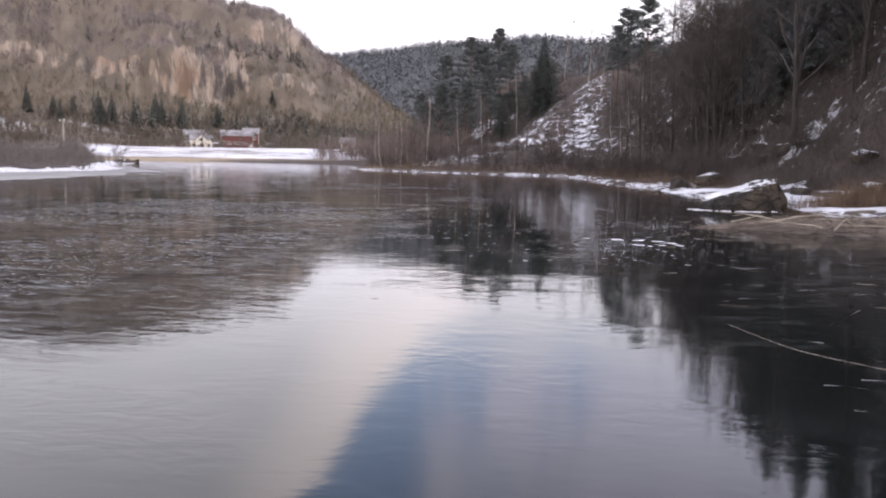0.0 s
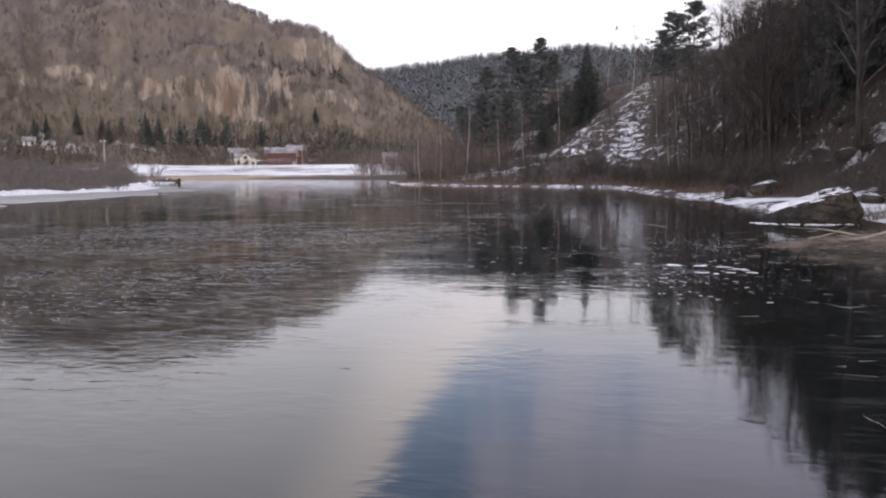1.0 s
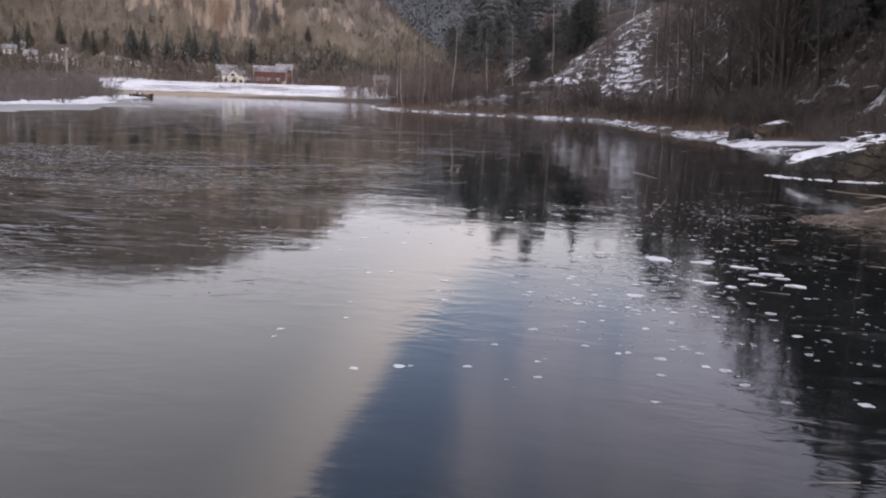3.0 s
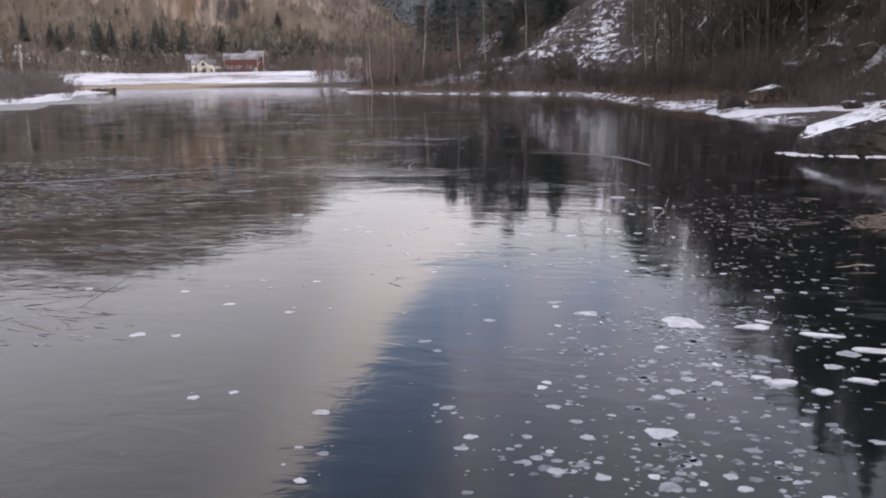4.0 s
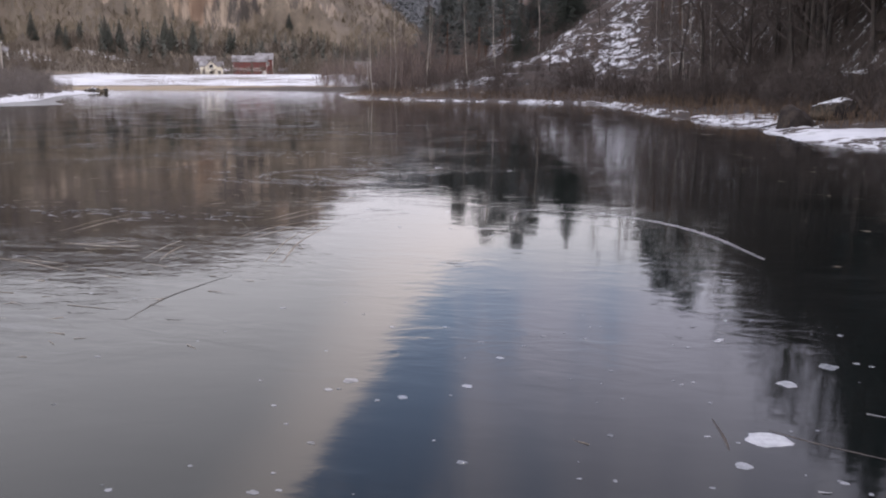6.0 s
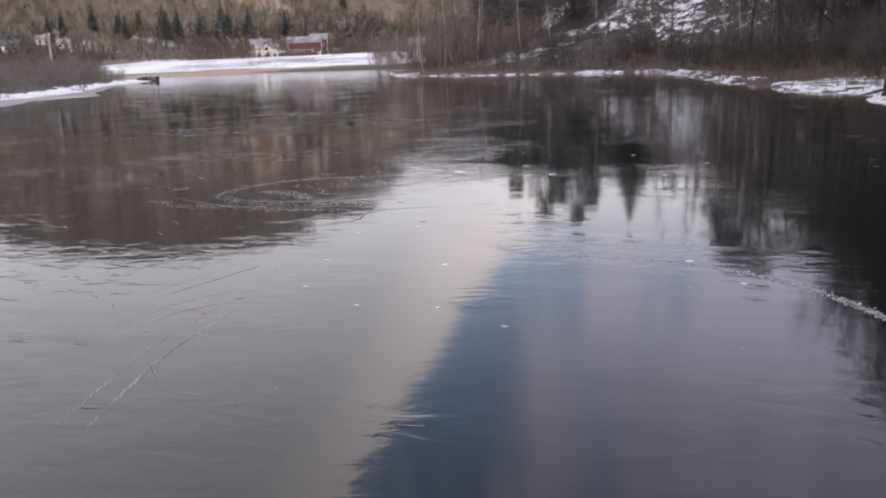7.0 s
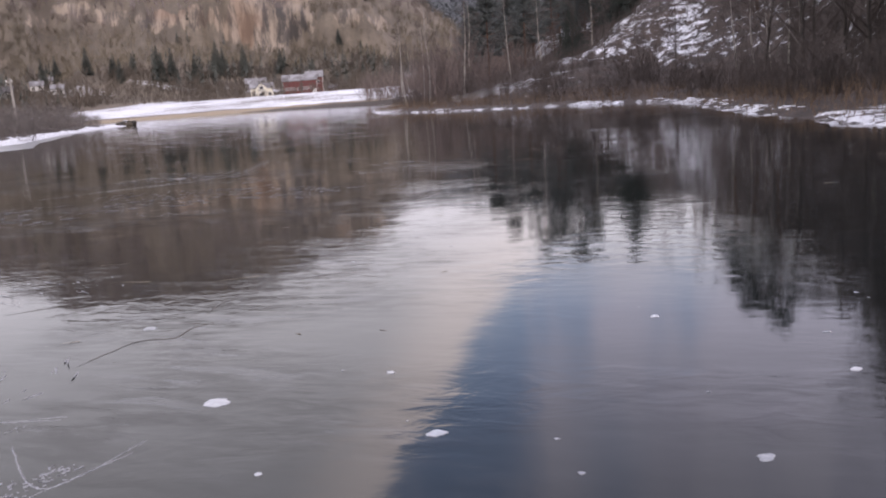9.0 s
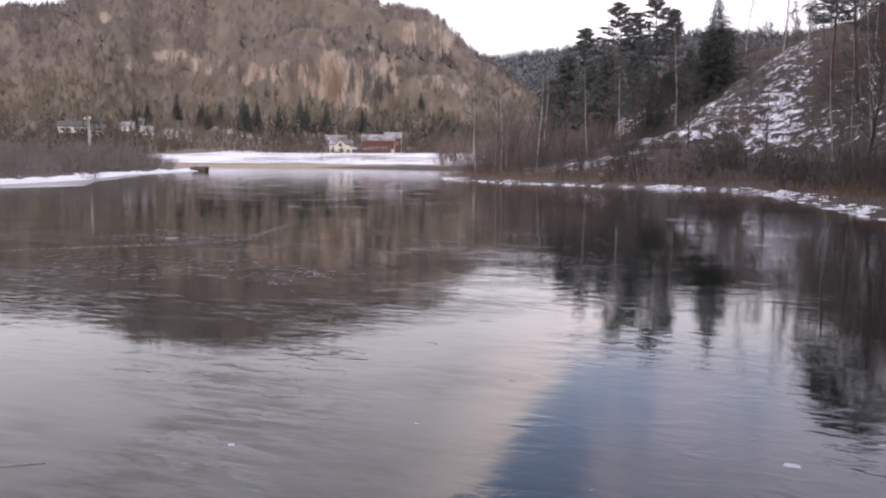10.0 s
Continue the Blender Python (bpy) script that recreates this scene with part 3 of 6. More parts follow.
def bare_rock(x, y, z):
    """How much the mountain's face is bare rock."""
    deg, r = np.degrees(np.arctan2(x, y - 10)), np.hypot(x, y - 10)
    el = np.degrees(np.arctan2(z, r))
    rock = 0.0
    # dome, columned band, and the smaller crags round them: bearing, elevation, half-widths, bareness
    for ca, ce, ra, re_, k in ((-26.2, 5.3, 2.9, 2.1, 0.95), (-25.4, 6.7, 1.6, 0.8, 0.8), (-30.4, 5.7, 1.6, 0.9, 0.75), (-32.9, 5.5, 1.5, 0.9, 0.72), (-35.4, 5.9, 1.0, 0.6, 0.6), (-37.6, 6.3, 1.6, 0.5, 0.66), (-39.6, 5.7, 0.9, 0.4, 0.6),
                               (-21.2, 5.2, 1.3, 0.7, 0.66), (-19.2, 4.6, 0.9, 0.6, 0.58), (-22.6, 8.2, 1.7, 1.1, 0.56), (-20.6, 7.6, 0.9, 1.3, 0.62), (-41.0, 8.5, 0.6, 0.5, 0.6), (-28.9, 7.6, 1.6, 0.4, 0.5)):
        d = np.hypot((deg - ca + 0.5 * fbm(deg * 0.9, el * 0.9, 53, 3)) / ra, (el - ce + 0.35 * fbm(deg * 1.3, el * 0.8, 54, 3)) / re_)
        rock = np.maximum(rock, k * smooth01(d, 1.25, 0.65))
    rock = np.maximum(rock, 0.40 * smooth01(fbm(x * 0.02, y * 0.02, 52, 4), 0.25, 0.6)) * (r > 400) * (r < 700)
    return rock


def build_ground():
    az = np.concatenate([np.arange(-58, 42, 0.3), np.arange(42, 302, 3.2)])
    rings = [0.5, 2.0]
    while rings[-1] < 375:
        rings.append(rings[-1] * (1.010 if 60 < rings[-1] < 165 else 1.020) if rings[-1] > 8 else rings[-1] + 0.6)
    rings += list(np.arange(380, 660, 4.0)) + list(np.arange(664, 1180, 14.0)) + [1250, 1400, 1700, 2200, 3000]
    rings = np.array(rings)
    a, r = np.meshgrid(np.radians(az), rings, indexing="ij")
    x, y = np.sin(a) * r, 10 + np.cos(a) * r
    z, s = lay(x, y)
    n, m = a.shape
    i, j = np.meshgrid(np.arange(n), np.arange(m - 1), indexing="ij")
    i2 = (i + 1) % n
    faces = np.stack([i * m + j, i * m + j + 1, i2 * m + j + 1, i2 * m + j], -1).reshape(-1, 4)
    me = bpy.data.meshes.new("ground")
    me.from_pydata(np.stack([x, y, z], -1).reshape(-1, 3).tolist(), [], faces[:, ::-1].tolist())
    me.polygons.foreach_set("use_smooth", [True] * len(me.polygons))
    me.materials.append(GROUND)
    deg, sr = np.degrees(a), distance_to(RIGHT_SHORE, x, y)
    right = smooth01(x - (-36 - 0.10 * (y - 118)), -4, 8)
    broad = fbm(x * 0.09, y * 0.09, 21, 4)
    snow = (0.15 + 0.24 * broad) * (1 - 0.85 * smooth01(r, 220, 380)) + 0.08 * right * smooth01(x, 2, 8) * smooth01(y, 112, 80)
    # rim of snow along the shores
    snow = np.where(right > 0.5, np.maximum(snow, 0.46 * smooth01(s, 2.0, 0.5) * smooth01(fbm(x * 0.2, y * 0.2, 31, 3), -0.75, 0.1)), snow)
    snow = np.where(right <= 0.5, np.maximum(snow, 0.95 * smooth01(s, 3.4, 2.0) * (x < -20) * (y < 150)), snow)
    # snowy shelf and banks close by
    for cx, cy, rx, ry, k in ((7.0, 41.0, 3.6, 2.2, 0.85), (9.2, 42.4, 1.9, 2.2, 0.80), (9.0, 34.8, 1.5, 2.4, 0.80), (4.6, 46.0, 1.4, 3.0, 0.58), (4.6, 51, 2.4, 5.0, 0.5), (10.3, 26.4, 3.2, 1.8, 0.78), (12.4, 50.4, 2.2, 1.0, 0.52), (7.4, 27.9, 1.4, 1.9, 0.85), (12.4, 37.5, 2.2, 1.6, 0.46)):
        snow = np.maximum(snow, k * smooth01(np.hypot((x - cx) / rx, (y - cy) / ry), 1.25, 0.7))
    # open snowy glade on the hillside, with streaks beside it
    along = (y - 108) / 48
    mid_x = -1.3 + 0.4 * along
    glade = smooth01(np.abs(x - mid_x + 1.6 * fbm(x * 0.1, y * 0.12, 26, 3)), 4.9, 1.0) * smooth01(y, 98, 108) * smooth01(y, 140, 128)
    snow = np.maximum(snow, 0.41 * glade + 0.26 * broad * glade)
    snow = snow + 0.06 * right * smooth01(y, 92, 104) * smooth01(y, 185, 165)
    for cx, cy, rx, ry, k in ((-22, 150, 10, 9, 0.50), (-13, 126, 7, 9, 0.44), (-9, 112, 6, 7, 0.42), (9, 122, 6, 5, 0.34), (7, 110, 5, 7, 0.37), (8, 136, 6, 2.0, 0.5), (-16, 101, 7, 4, 0.47), (-22, 106, 5, 4, 0.44), (-8, 126, 4, 6, 0.40), (11, 100, 5, 4, 0.36), (16, 96, 8, 12, 0.30), (14, 70, 6, 9, 0.33)):
        snow = np.maximum(snow, k * smooth01(np.hypot((x - cx) / rx, (y - cy) / ry), 1.3, 0.6))
    # fields before the houses, and dustings on the heights
    field = smooth01(y, 219, 226) * smooth01(y, 352, 340) * smooth01(x, -232, -215) * smooth01(x, -62, -72)
    snow = np.maximum(snow, (0.58 + 0.32 * broad) * field)
    for cx, cy, rx, ry, k in ((-228, 372, 30, 5, 0.44), (-188, 378, 24, 7, 0.5), (-104, 300, 18, 22, 0.9), (-265, 352, 25, 10, 0.45)):
        snow = np.maximum(snow, k * smooth01(np.hypot((x - cx) / rx, (y - cy) / ry), 1.2, 0.6))
    heights = smooth01(r, 560, 640) * smooth01(fbm(x * 0.008, y * 0.006, 41, 4), 0.40, 0.62)
    snow = np.maximum(snow, 0.55 * heights)
    # distance masks for the hazed ground colours: far here, evergreen on the ridge
    far = smooth01(r, 150, 330)
    rock = bare_rock(x, y, z)
    straw = smooth01(y, 203, 207) * smooth01(y, 224, 217) * (x < -60) + 0.9 * smooth01(np.hypot((x - 9.8) / 2.2, (y - 26.2) / 1.6), 1.2, 0.5)
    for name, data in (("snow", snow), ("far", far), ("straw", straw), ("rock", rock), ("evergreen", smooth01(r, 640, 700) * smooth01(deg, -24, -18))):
        at = me.attributes.new(name, "FLOAT", "POINT")
        at.data.foreach_set("value", np.clip(data, 0, 1).astype(np.float32).ravel())
    return tagged(new("ground", me), "leaf-littered brown ground with broken patches of snow", "ground", kind="structure")


build_ground()

sheet = Geo()
sheet.add([(-240, -72, 0), (30, -72, 0), (30, 240, 0), (-240, 240, 0), (-240, -72, -0.25), (30, -72, -0.25), (30, 240, -0.25), (-240, 240, -0.25)],
          [(0, 1, 2, 3), (7, 6, 5, 4), (0, 4, 5, 1), (1, 5, 6, 2), (2, 6, 7, 3), (3, 7, 4, 0)])
tagged(part("ice", sheet, ICE), "smooth dark lake ice mirroring hills and sky", "ice", kind="structure")

# ---- trees ----
def bend(d, amount, rng):
    return (d + Vector((rng.uniform(-1, 1), rng.uniform(-1, 1), rng.uniform(-1, 1))) * amount).normalized()


def limb(geo, p, d, length, r, segs, rng, sides=4, lift=0.06, wander=0.16):
    pts = [p.copy()]
    for _ in range(segs):
        d = bend(d, wander, rng)
        d = (d + Vector((0, 0, lift))).normalized()
        pts.append(pts[-1] + d * (length / segs))
    geo.tube(pts, [max(r * (1 - 0.86 * i / segs), 0.002) for i in range(segs + 1)], sides)
    return pts


def offshoot(d, rng, lo=25, hi=60):
    a = d.orthogonal().normalized()
    a.rotate(Matrix.Rotation(rng.uniform(0, 2 * math.pi), 3, d))
    w = radians(rng.uniform(lo, hi))
    return (d * math.cos(w) + a * math.sin(w)).normalized()


def bare_tree(name, seed, height, r, bark, label, category="tree", first=0.22, limbs=18, subs=6, twigs=7, spread=0.42, forks=1, group="bare trees", twig=None):
    """A leafless tree: tapered trunk, limbs, branches and thin twigs."""
    rng = random.Random(seed)
    root = tagged(new(name), label, category, group)
    trunk, crown = Geo(), Geo()
    for k in range(forks):
        lean = Vector((rng.uniform(-0.12, 0.12), rng.uniform(-0.12, 0.12), 1)).normalized() if forks == 1 else Vector((rng.uniform(-0.35, 0.35), rng.uniform(-0.35, 0.35), 1)).normalized()
        h = height * rng.uniform(0.82, 1.0) if k else height
        pts = limb(trunk, Vector((rng.uniform(-0.1, 0.1) * (forks > 1), rng.uniform(-0.1, 0.1) * (forks > 1), -0.4)), lean, h + 0.4, r, 9, rng, 7, 0.05, 0.055)
        for i in range(limbs // forks):
            f = first + (1 - first) * (i + rng.random()) / (limbs // forks)
            q = f * 9
            a = pts[min(int(q), 8)].lerp(pts[min(int(q) + 1, 9)], q % 1)
            axis = (pts[min(int(q) + 1, 9)] - pts[min(int(q), 8)]).normalized()
            d = offshoot(axis, rng, 38, 68)
            length = h * spread * (1.12 - f) * rng.uniform(0.7, 1.15) + 0.35
            bough = limb(crown, a, d, length, r * (1.05 - f) * 0.42 + 0.008, 4, rng, 4, 0.10, 0.16)
            for j in range(subs):
                g = 0.25 + 0.75 * (j + rng.random()) / subs
                e = g * 4
                b = bough[min(int(e), 3)].lerp(bough[min(int(e) + 1, 4)], e % 1)
                d2 = offshoot((bough[min(int(e) + 1, 4)] - bough[min(int(e), 3)]).normalized(), rng, 25, 60)
                l2 = length * rng.uniform(0.28, 0.5) + 0.25
                spray = limb(crown, b, d2, l2, 0.013, 2, rng, 3, 0.14, 0.2)
                for _ in range(twigs):
                    w = rng.random()
                    c = spray[0].lerp(spray[2], 0.15 + 0.85 * w)
                    limb(crown, c, offshoot(d2, rng, 18, 55), l2 * rng.uniform(0.3, 0.65), 0.008, 1, rng, 3, 0.1, 0.1)
    part("trunk", trunk, bark, root, "", True)
    part("crown", crown, twig or TWIG, root)
    return root


def needle_fan(geo, p, d, size, count, rng, flat=0.5):
    """A tuft of short needle sprays round a twig's end."""
    for _ in range(count):
        w = Vector((rng.gauss(0, 1), rng.gauss(0, 1), rng.gauss(0, flat)))
        a = p + w * size * 0.42
        e = (d + Vector((rng.uniform(-1, 1), rng.uniform(-1, 1), rng.uniform(-0.4, 0.8)))).normalized() * size * rng.uniform(0.35, 0.7)
        side = e.orthogonal().normalized() * size * rng.uniform(0.05, 0.11)
        side.rotate(Matrix.Rotation(rng.uniform(0, 6.28), 3, e.normalized()))
        b = len(geo.v)
        geo.v += [tuple(a - side), tuple(a + side), tuple(a + e)]
        geo.f.append((b, b + 1, b + 2))


def pine(name, seed, height, r, label, bare=0.5, boughs=46, group="pines", wide=0.225):
    rng = random.Random(seed)
    root = tagged(new(name), label, "pine tree", group)
    trunk, limbs_, crown = Geo(), Geo(), Geo()
    pts = limb(trunk, Vector((0, 0, -0.4)), Vector((rng.uniform(-0.06, 0.06), rng.uniform(-0.06, 0.06), 1)).normalized(), height + 0.4, r, 9, rng, 7, 0.05, 0.04)
    for i in range(boughs):
        f = bare + (1 - bare) * (i + 0.5 * rng.random()) / boughs
        q = f * 9
        a = pts[min(int(q), 8)].lerp(pts[min(int(q) + 1, 9)], q % 1)
        w = i * 2.4 + rng.uniform(-0.5, 0.5)
        rise = -0.1 + 0.75 * (f - bare) / (1 - bare)
        d = Vector((math.cos(w), math.sin(w), rise)).normalized()
        length = height * (wide * (1 - ((f - bare) / (1 - bare)) ** 1.3) + 0.03) * rng.uniform(0.55, 1.2)
        bough = limb(limbs_, a, d, length, 0.032, 4, rng, 4, 0.05, 0.16)
        for k in range(3, 10):
            g = k / 9 * 4
            b = bough[min(int(g), 3)].lerp(bough[min(int(g) + 1, 4)], g % 1)
            for _ in range(2):
                side = offshoot(d, rng, 30, 90) * length * 0.26 * rng.random()
                side.z *= 0.35
                needle_fan(crown, b + side, d, 0.62, 13, rng, 0.24)
    needle_fan(crown, pts[-1], Vector((0, 0, 1)), 0.6, 40, rng, 0.8)
    part("trunk", trunk, PINE_BARK, root, "", True)
    part("branchwork", limbs_, PINE_BARK, root)
    part("crown", crown, PINE_NEEDLE, root, "dark green needle clumps")
    return root


def spruce(name, seed, height, r, label, width=0.285, group="spruces", needles=None):
    rng = random.Random(seed)
    root = tagged(new(name), label, "spruce tree", group)
    trunk, crown = Geo(), Geo()
    pts = limb(trunk, Vector((0, 0, -0.4)), Vector((0, 0, 1)), height + 0.4, r, 9, rng, 7, 0.1, 0.012)
    whorls = int(height * 3.2)
    for i in range(whorls):
        f = 0.06 + 0.93 * i / whorls
        q = f * 9
        a = pts[min(int(q), 8)].lerp(pts[min(int(q) + 1, 9)], q % 1)
        for k in range(8):
            w = k * 0.785 + i * 0.5 + rng.uniform(-0.3, 0.3)
            length = height * width * (1 - f) ** 1.05 * rng.uniform(0.65, 1.2) + 0.12
            d = Vector((math.cos(w), math.sin(w), -0.28 + 0.5 * f)).normalized()
            limb(crown, a, d, length, 0.02, 2, rng, 3, 0.03, 0.05)
            steps = max(3, int(length * 5.5))
            for j in range(steps):
                p = a + d * length * (0.2 + 0.8 * (j + rng.random()) / steps)
                needle_fan(crown, p, (d + Vector((0, 0, -0.5))).normalized(), 0.27 + 0.31 * (1 - f), 10, rng, 0.5)
    part("trunk", trunk, BARK, root, "", True)
    part("crown", crown, needles or SPRUCE_NEEDLE, root, "dense dark needled boughs")
    return root


def place(ob, x, y, turn=0.0, size=1.0, sink=0.15):
    z = land(x, y) - sink
    ob.matrix_basis = Matrix.LocRotScale((x, y, z), Euler((0, 0, turn)), (size,) * 3)
    return ob


def again(ob, x, y, turn=0.0, size=1.0, sink=0.15, label=""):
    c = copy_thing(ob, pose(0, 0, 0))
    place(c, x, y, turn, size, sink)
    return tagged(c, label) if label else c


def risen(ob, height, x, y, top, turn=0.0):
    """A copy whose tip stands at the height top."""
    return again(ob, x, y, turn, max((top - land(x, y) + 0.15) / height, 0.3))


rng = random.Random(7)
# kinds, each built once at its first place
oaks = [place(bare_tree("bare_tree", 11 + k, h, r, BARK, "dark leafless broad-crowned tree on the wooded slope", spread=sp, limbs=24, subs=8, twigs=9), x, y)
        for k, (h, r, sp, x, y) in enumerate(((12.5, 0.17, 0.50, 8.4, 61), (8.5, 0.12, 0.50, 12.5, 58), (10, 0.13, 0.48, 16.5, 66)))]
slims = [place(bare_tree("bare_tree", 31 + k, h, 0.07, BARK, "slender leafless tree with thin grey trunk", spread=0.36, limbs=18, subs=6, twigs=8), x, y)
         for k, (h, x, y) in enumerate(((6.0, 11, 55), (7.5, 13, 74), (5.5, -8, 100)))]
birches = [place(bare_tree("birch_tree", 51 + k, h, 0.085, BIRCH, "slim leafless birch with pale trunk", "birch tree", 0.35, 14, 6, 8, 0.24, group="birches"), x, y)
           for k, (h, x, y) in enumerate(((11, 4.0, 88), (9, -24.6, 104)))]
grey_bushes = [place(bare_tree("bush", 171 + k, h, 0.03, MIST_TWIG, "leafless bush on the low spit, greyed for mist", "bush", 0.1, 24, 5, 7, 0.42, forks=6, group="bushes", twig=MIST_TWIG), x, y)
               for k, (h, x, y) in enumerate(((2.2, -46, 68), (2.8, -52, 84)))]
shrubs = [place(bare_tree("bush", 71 + k, h, 0.035, TWIG, "dense leafless brown bush at the lake shore", "bush", 0.15, 24, 4, 6, 0.40, forks=6, group="bushes"), x, y)
          for k, (h, x, y) in enumerate(((2.6, 3.5, 62), (3.4, -10, 88), (2.0, 7, 53)))]
pines = [place(pine("pine_tree", 91 + k, h, r, "tall pine with dark needle clumps and bare lower trunk", b), x, y)
         for k, (h, r, b, x, y) in enumerate(((16, 0.2, 0.48, -17.6, 153), (13, 0.17, 0.42, -15.7, 150), (10, 0.14, 0.35, -21.3, 115)))]
broad_pine = place(pine("pine_tree", 97, 14, 0.17, "broad-crowned pine on a long bare trunk", 0.50, 36, wide=0.28), 5.8, 107, 3.0)
big_spruce = place(spruce("spruce_tree", 5, 16.5, 0.2, "tall dark narrow spruce rising above the hillside", 0.36), -8.4, 133, 0.0, (20.7 - land(-8.4, 133)) / 16.35)

# pines along the crest and in the grove
for x, y, top in ((-22.9, 150, 22.8), (-20.4, 151, 21.5), (-26.5, 149, 19.5), (2.6, 113, 19.0)):
    risen(pines[0], 16, x, y, top, rng.uniform(0, 6.28))
risen(broad_pine, 14, 4.4, 108, 20.3, 1.0)
risen(broad_pine, 14, 2.2, 122, 18.5, 2.0)
for x, y, k, s in ((-25.5, 126, 2, 0.9), 
                   (-28, 140, 2, 1.0), (-20, 128, 2, 1.0), (-17, 132, 1, 0.75), (-23, 134, 2, 1.1), (-18, 144, 1, 0.8), (-26, 143, 2, 1.0), (-21, 140, 1, 0.75), (-31, 150, 1, 0.9), (13, 63, 1, 0.7), (16, 56, 2, 0.85), (18, 47, 1, 0.75), (11.5, 76, 2, 0.8), (20, 60, 0, 0.65)):
    again(pines[k], x, y, rng.uniform(0, 6.28), s)
for x, y, s in ((-26, 170, 0.7), (-13, 118, 0.42)):
    again(big_spruce, x, y, rng.uniform(0, 6.28), s, label="smaller dark spruce among bare trees")
# dense conifers close behind the eastern shore
hill_spruce = place(spruce("spruce_tree", 8, 16.5, 0.2, "dark spruce in the thick woods above the shore", 0.25, needles=PINE_NEEDLE), 18.5, 33)
for x, y, s in ((12.6, 59, 0.72), (14.6, 55, 0.72), (13.2, 66, 0.75), (16.2, 62, 0.8), (15.4, 70, 0.8), (17.6, 57, 0.8), (17.2, 42, 0.7), (23, 31, 1.1), (24.5, 46, 1.1), (26, 38, 1.15), (21, 20, 1.0), (19, 13, 0.9), (25, 25, 1.1), (27.5, 52, 1.2)):
    again(hill_spruce, x, y, rng.uniform(0, 6.28), s)
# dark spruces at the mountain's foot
far_spruce = place(spruce("spruce_tree", 6, 16.5, 0.2, "dark spruce standing above the snowy farm fields", 0.26, needles=HAZED_FAR_NEEDLE), -255, 372)
far_spruce.scale = (0.7, 0.7, 0.7)
for x, y, h in ((-271.8, 374.3, 15), (-237.3, 376.6, 19), (-233.6, 381.9, 17), (-242, 384, 13), (-217.3, 393.7, 19), (-215.2, 398.1, 17), (-221, 399, 14), (-207.4, 401.8, 18), (-194.8, 412.1, 13), (-184.4, 468.7, 13), (-187, 470, 10),
                (-287.3, 356.5, 15), (-286.6, 371.2, 14), (-293, 366, 12), (-167.1, 455, 10), (-178.7, 416.8, 12), (-258.8, 375.2, 14), (-263, 381, 11), (-251, 380, 12), (-228, 388, 12), (-148, 408, 11), (-141, 412, 9), (-120, 396, 10)):
    again(far_spruce, x + rng.uniform(-3, 3), y, rng.uniform(0, 6.28), h / 16.5 * rng.uniform(0.7, 0.95))
# birches on the headland and by the glade
for x, y, k, s in ((-25.4, 105, 0, 0.7), (-28, 108, 1, 0.9), (-21, 103, 1, 0.95), (-17.5, 108, 0, 0.75), (-22.5, 112, 1, 1.0), (5.0, 89, 0, 0.9), (3.2, 90, 1, 1.0), (6.3, 92, 0, 1.0), (2.2, 95, 1, 0.9),
                   (-30, 113, 1, 0.8), (-14, 106, 1, 0.9), (0.5, 118, 0, 0.8), (-1.6, 130, 1, 1.0), (5.2, 104, 0, 0.85), (-6, 152, 0, 1.0), (9.5, 84, 0, 1.0), (11, 88, 1, 1.1), (-11.5, 122, 0, 1.0)):
    again(birches[k], x, y, rng.uniform(0, 6.28), s)
# dark leafless woods over the hillside
grown = 0
while grown < 140:
    x, y = rng.uniform(-34, 46), rng.uniform(30, 165)
    z, s = lay(np.array([x]), np.array([y]))
    if s[0] < 5.0 or x < -36 - 0.10 * (y - 118) + 3:
        continue
    glade = abs(x - (-1.5 + 2.2 * (y - 108) / 48)) < 7.0 and 100 < y < 158
    if glade or (x < 4 and y < 112 and s[0] > 14 and rng.random() < 0.6):
        continue
    if y < 62 and x < 10:
        continue
    kind = rng.choice(oaks + slims * 3) if x > 8 else rng.choice(slims)
    again(kind, x, y, rng.uniform(0, 6.28), rng.uniform(0.5, 0.95))
    grown += 1
grown = 0
while grown < 70:
    x, y = rng.uniform(3, 26), rng.uniform(84, 150)
    if abs(x - (-1.5 + 2.2 * (y - 108) / 48)) > 7.0:
        again(rng.choice(slims), x, y, rng.uniform(0, 6.28), rng.uniform(0.4, 0.75))
        grown += 1
# pines and bare trees on the slope behind the glade
r7 = random.Random(37)
for _ in range(12):
    again(r7.choice(pines[1:]), r7.uniform(-18, -11), r7.uniform(140, 160), r7.uniform(0, 6.28), r7.uniform(0.40, 0.60))
for _ in range(26):
    again(r7.choice(slims), r7.uniform(-16, 3), r7.uniform(141, 166), r7.uniform(0, 6.28), r7.uniform(0.5, 0.9))
again(slims[1], -4.0, 115, 1.0, 0.72, label="crooked dark tree before the snowy glade")
again(slims[0], -6.5, 108, 2.0, 0.8)
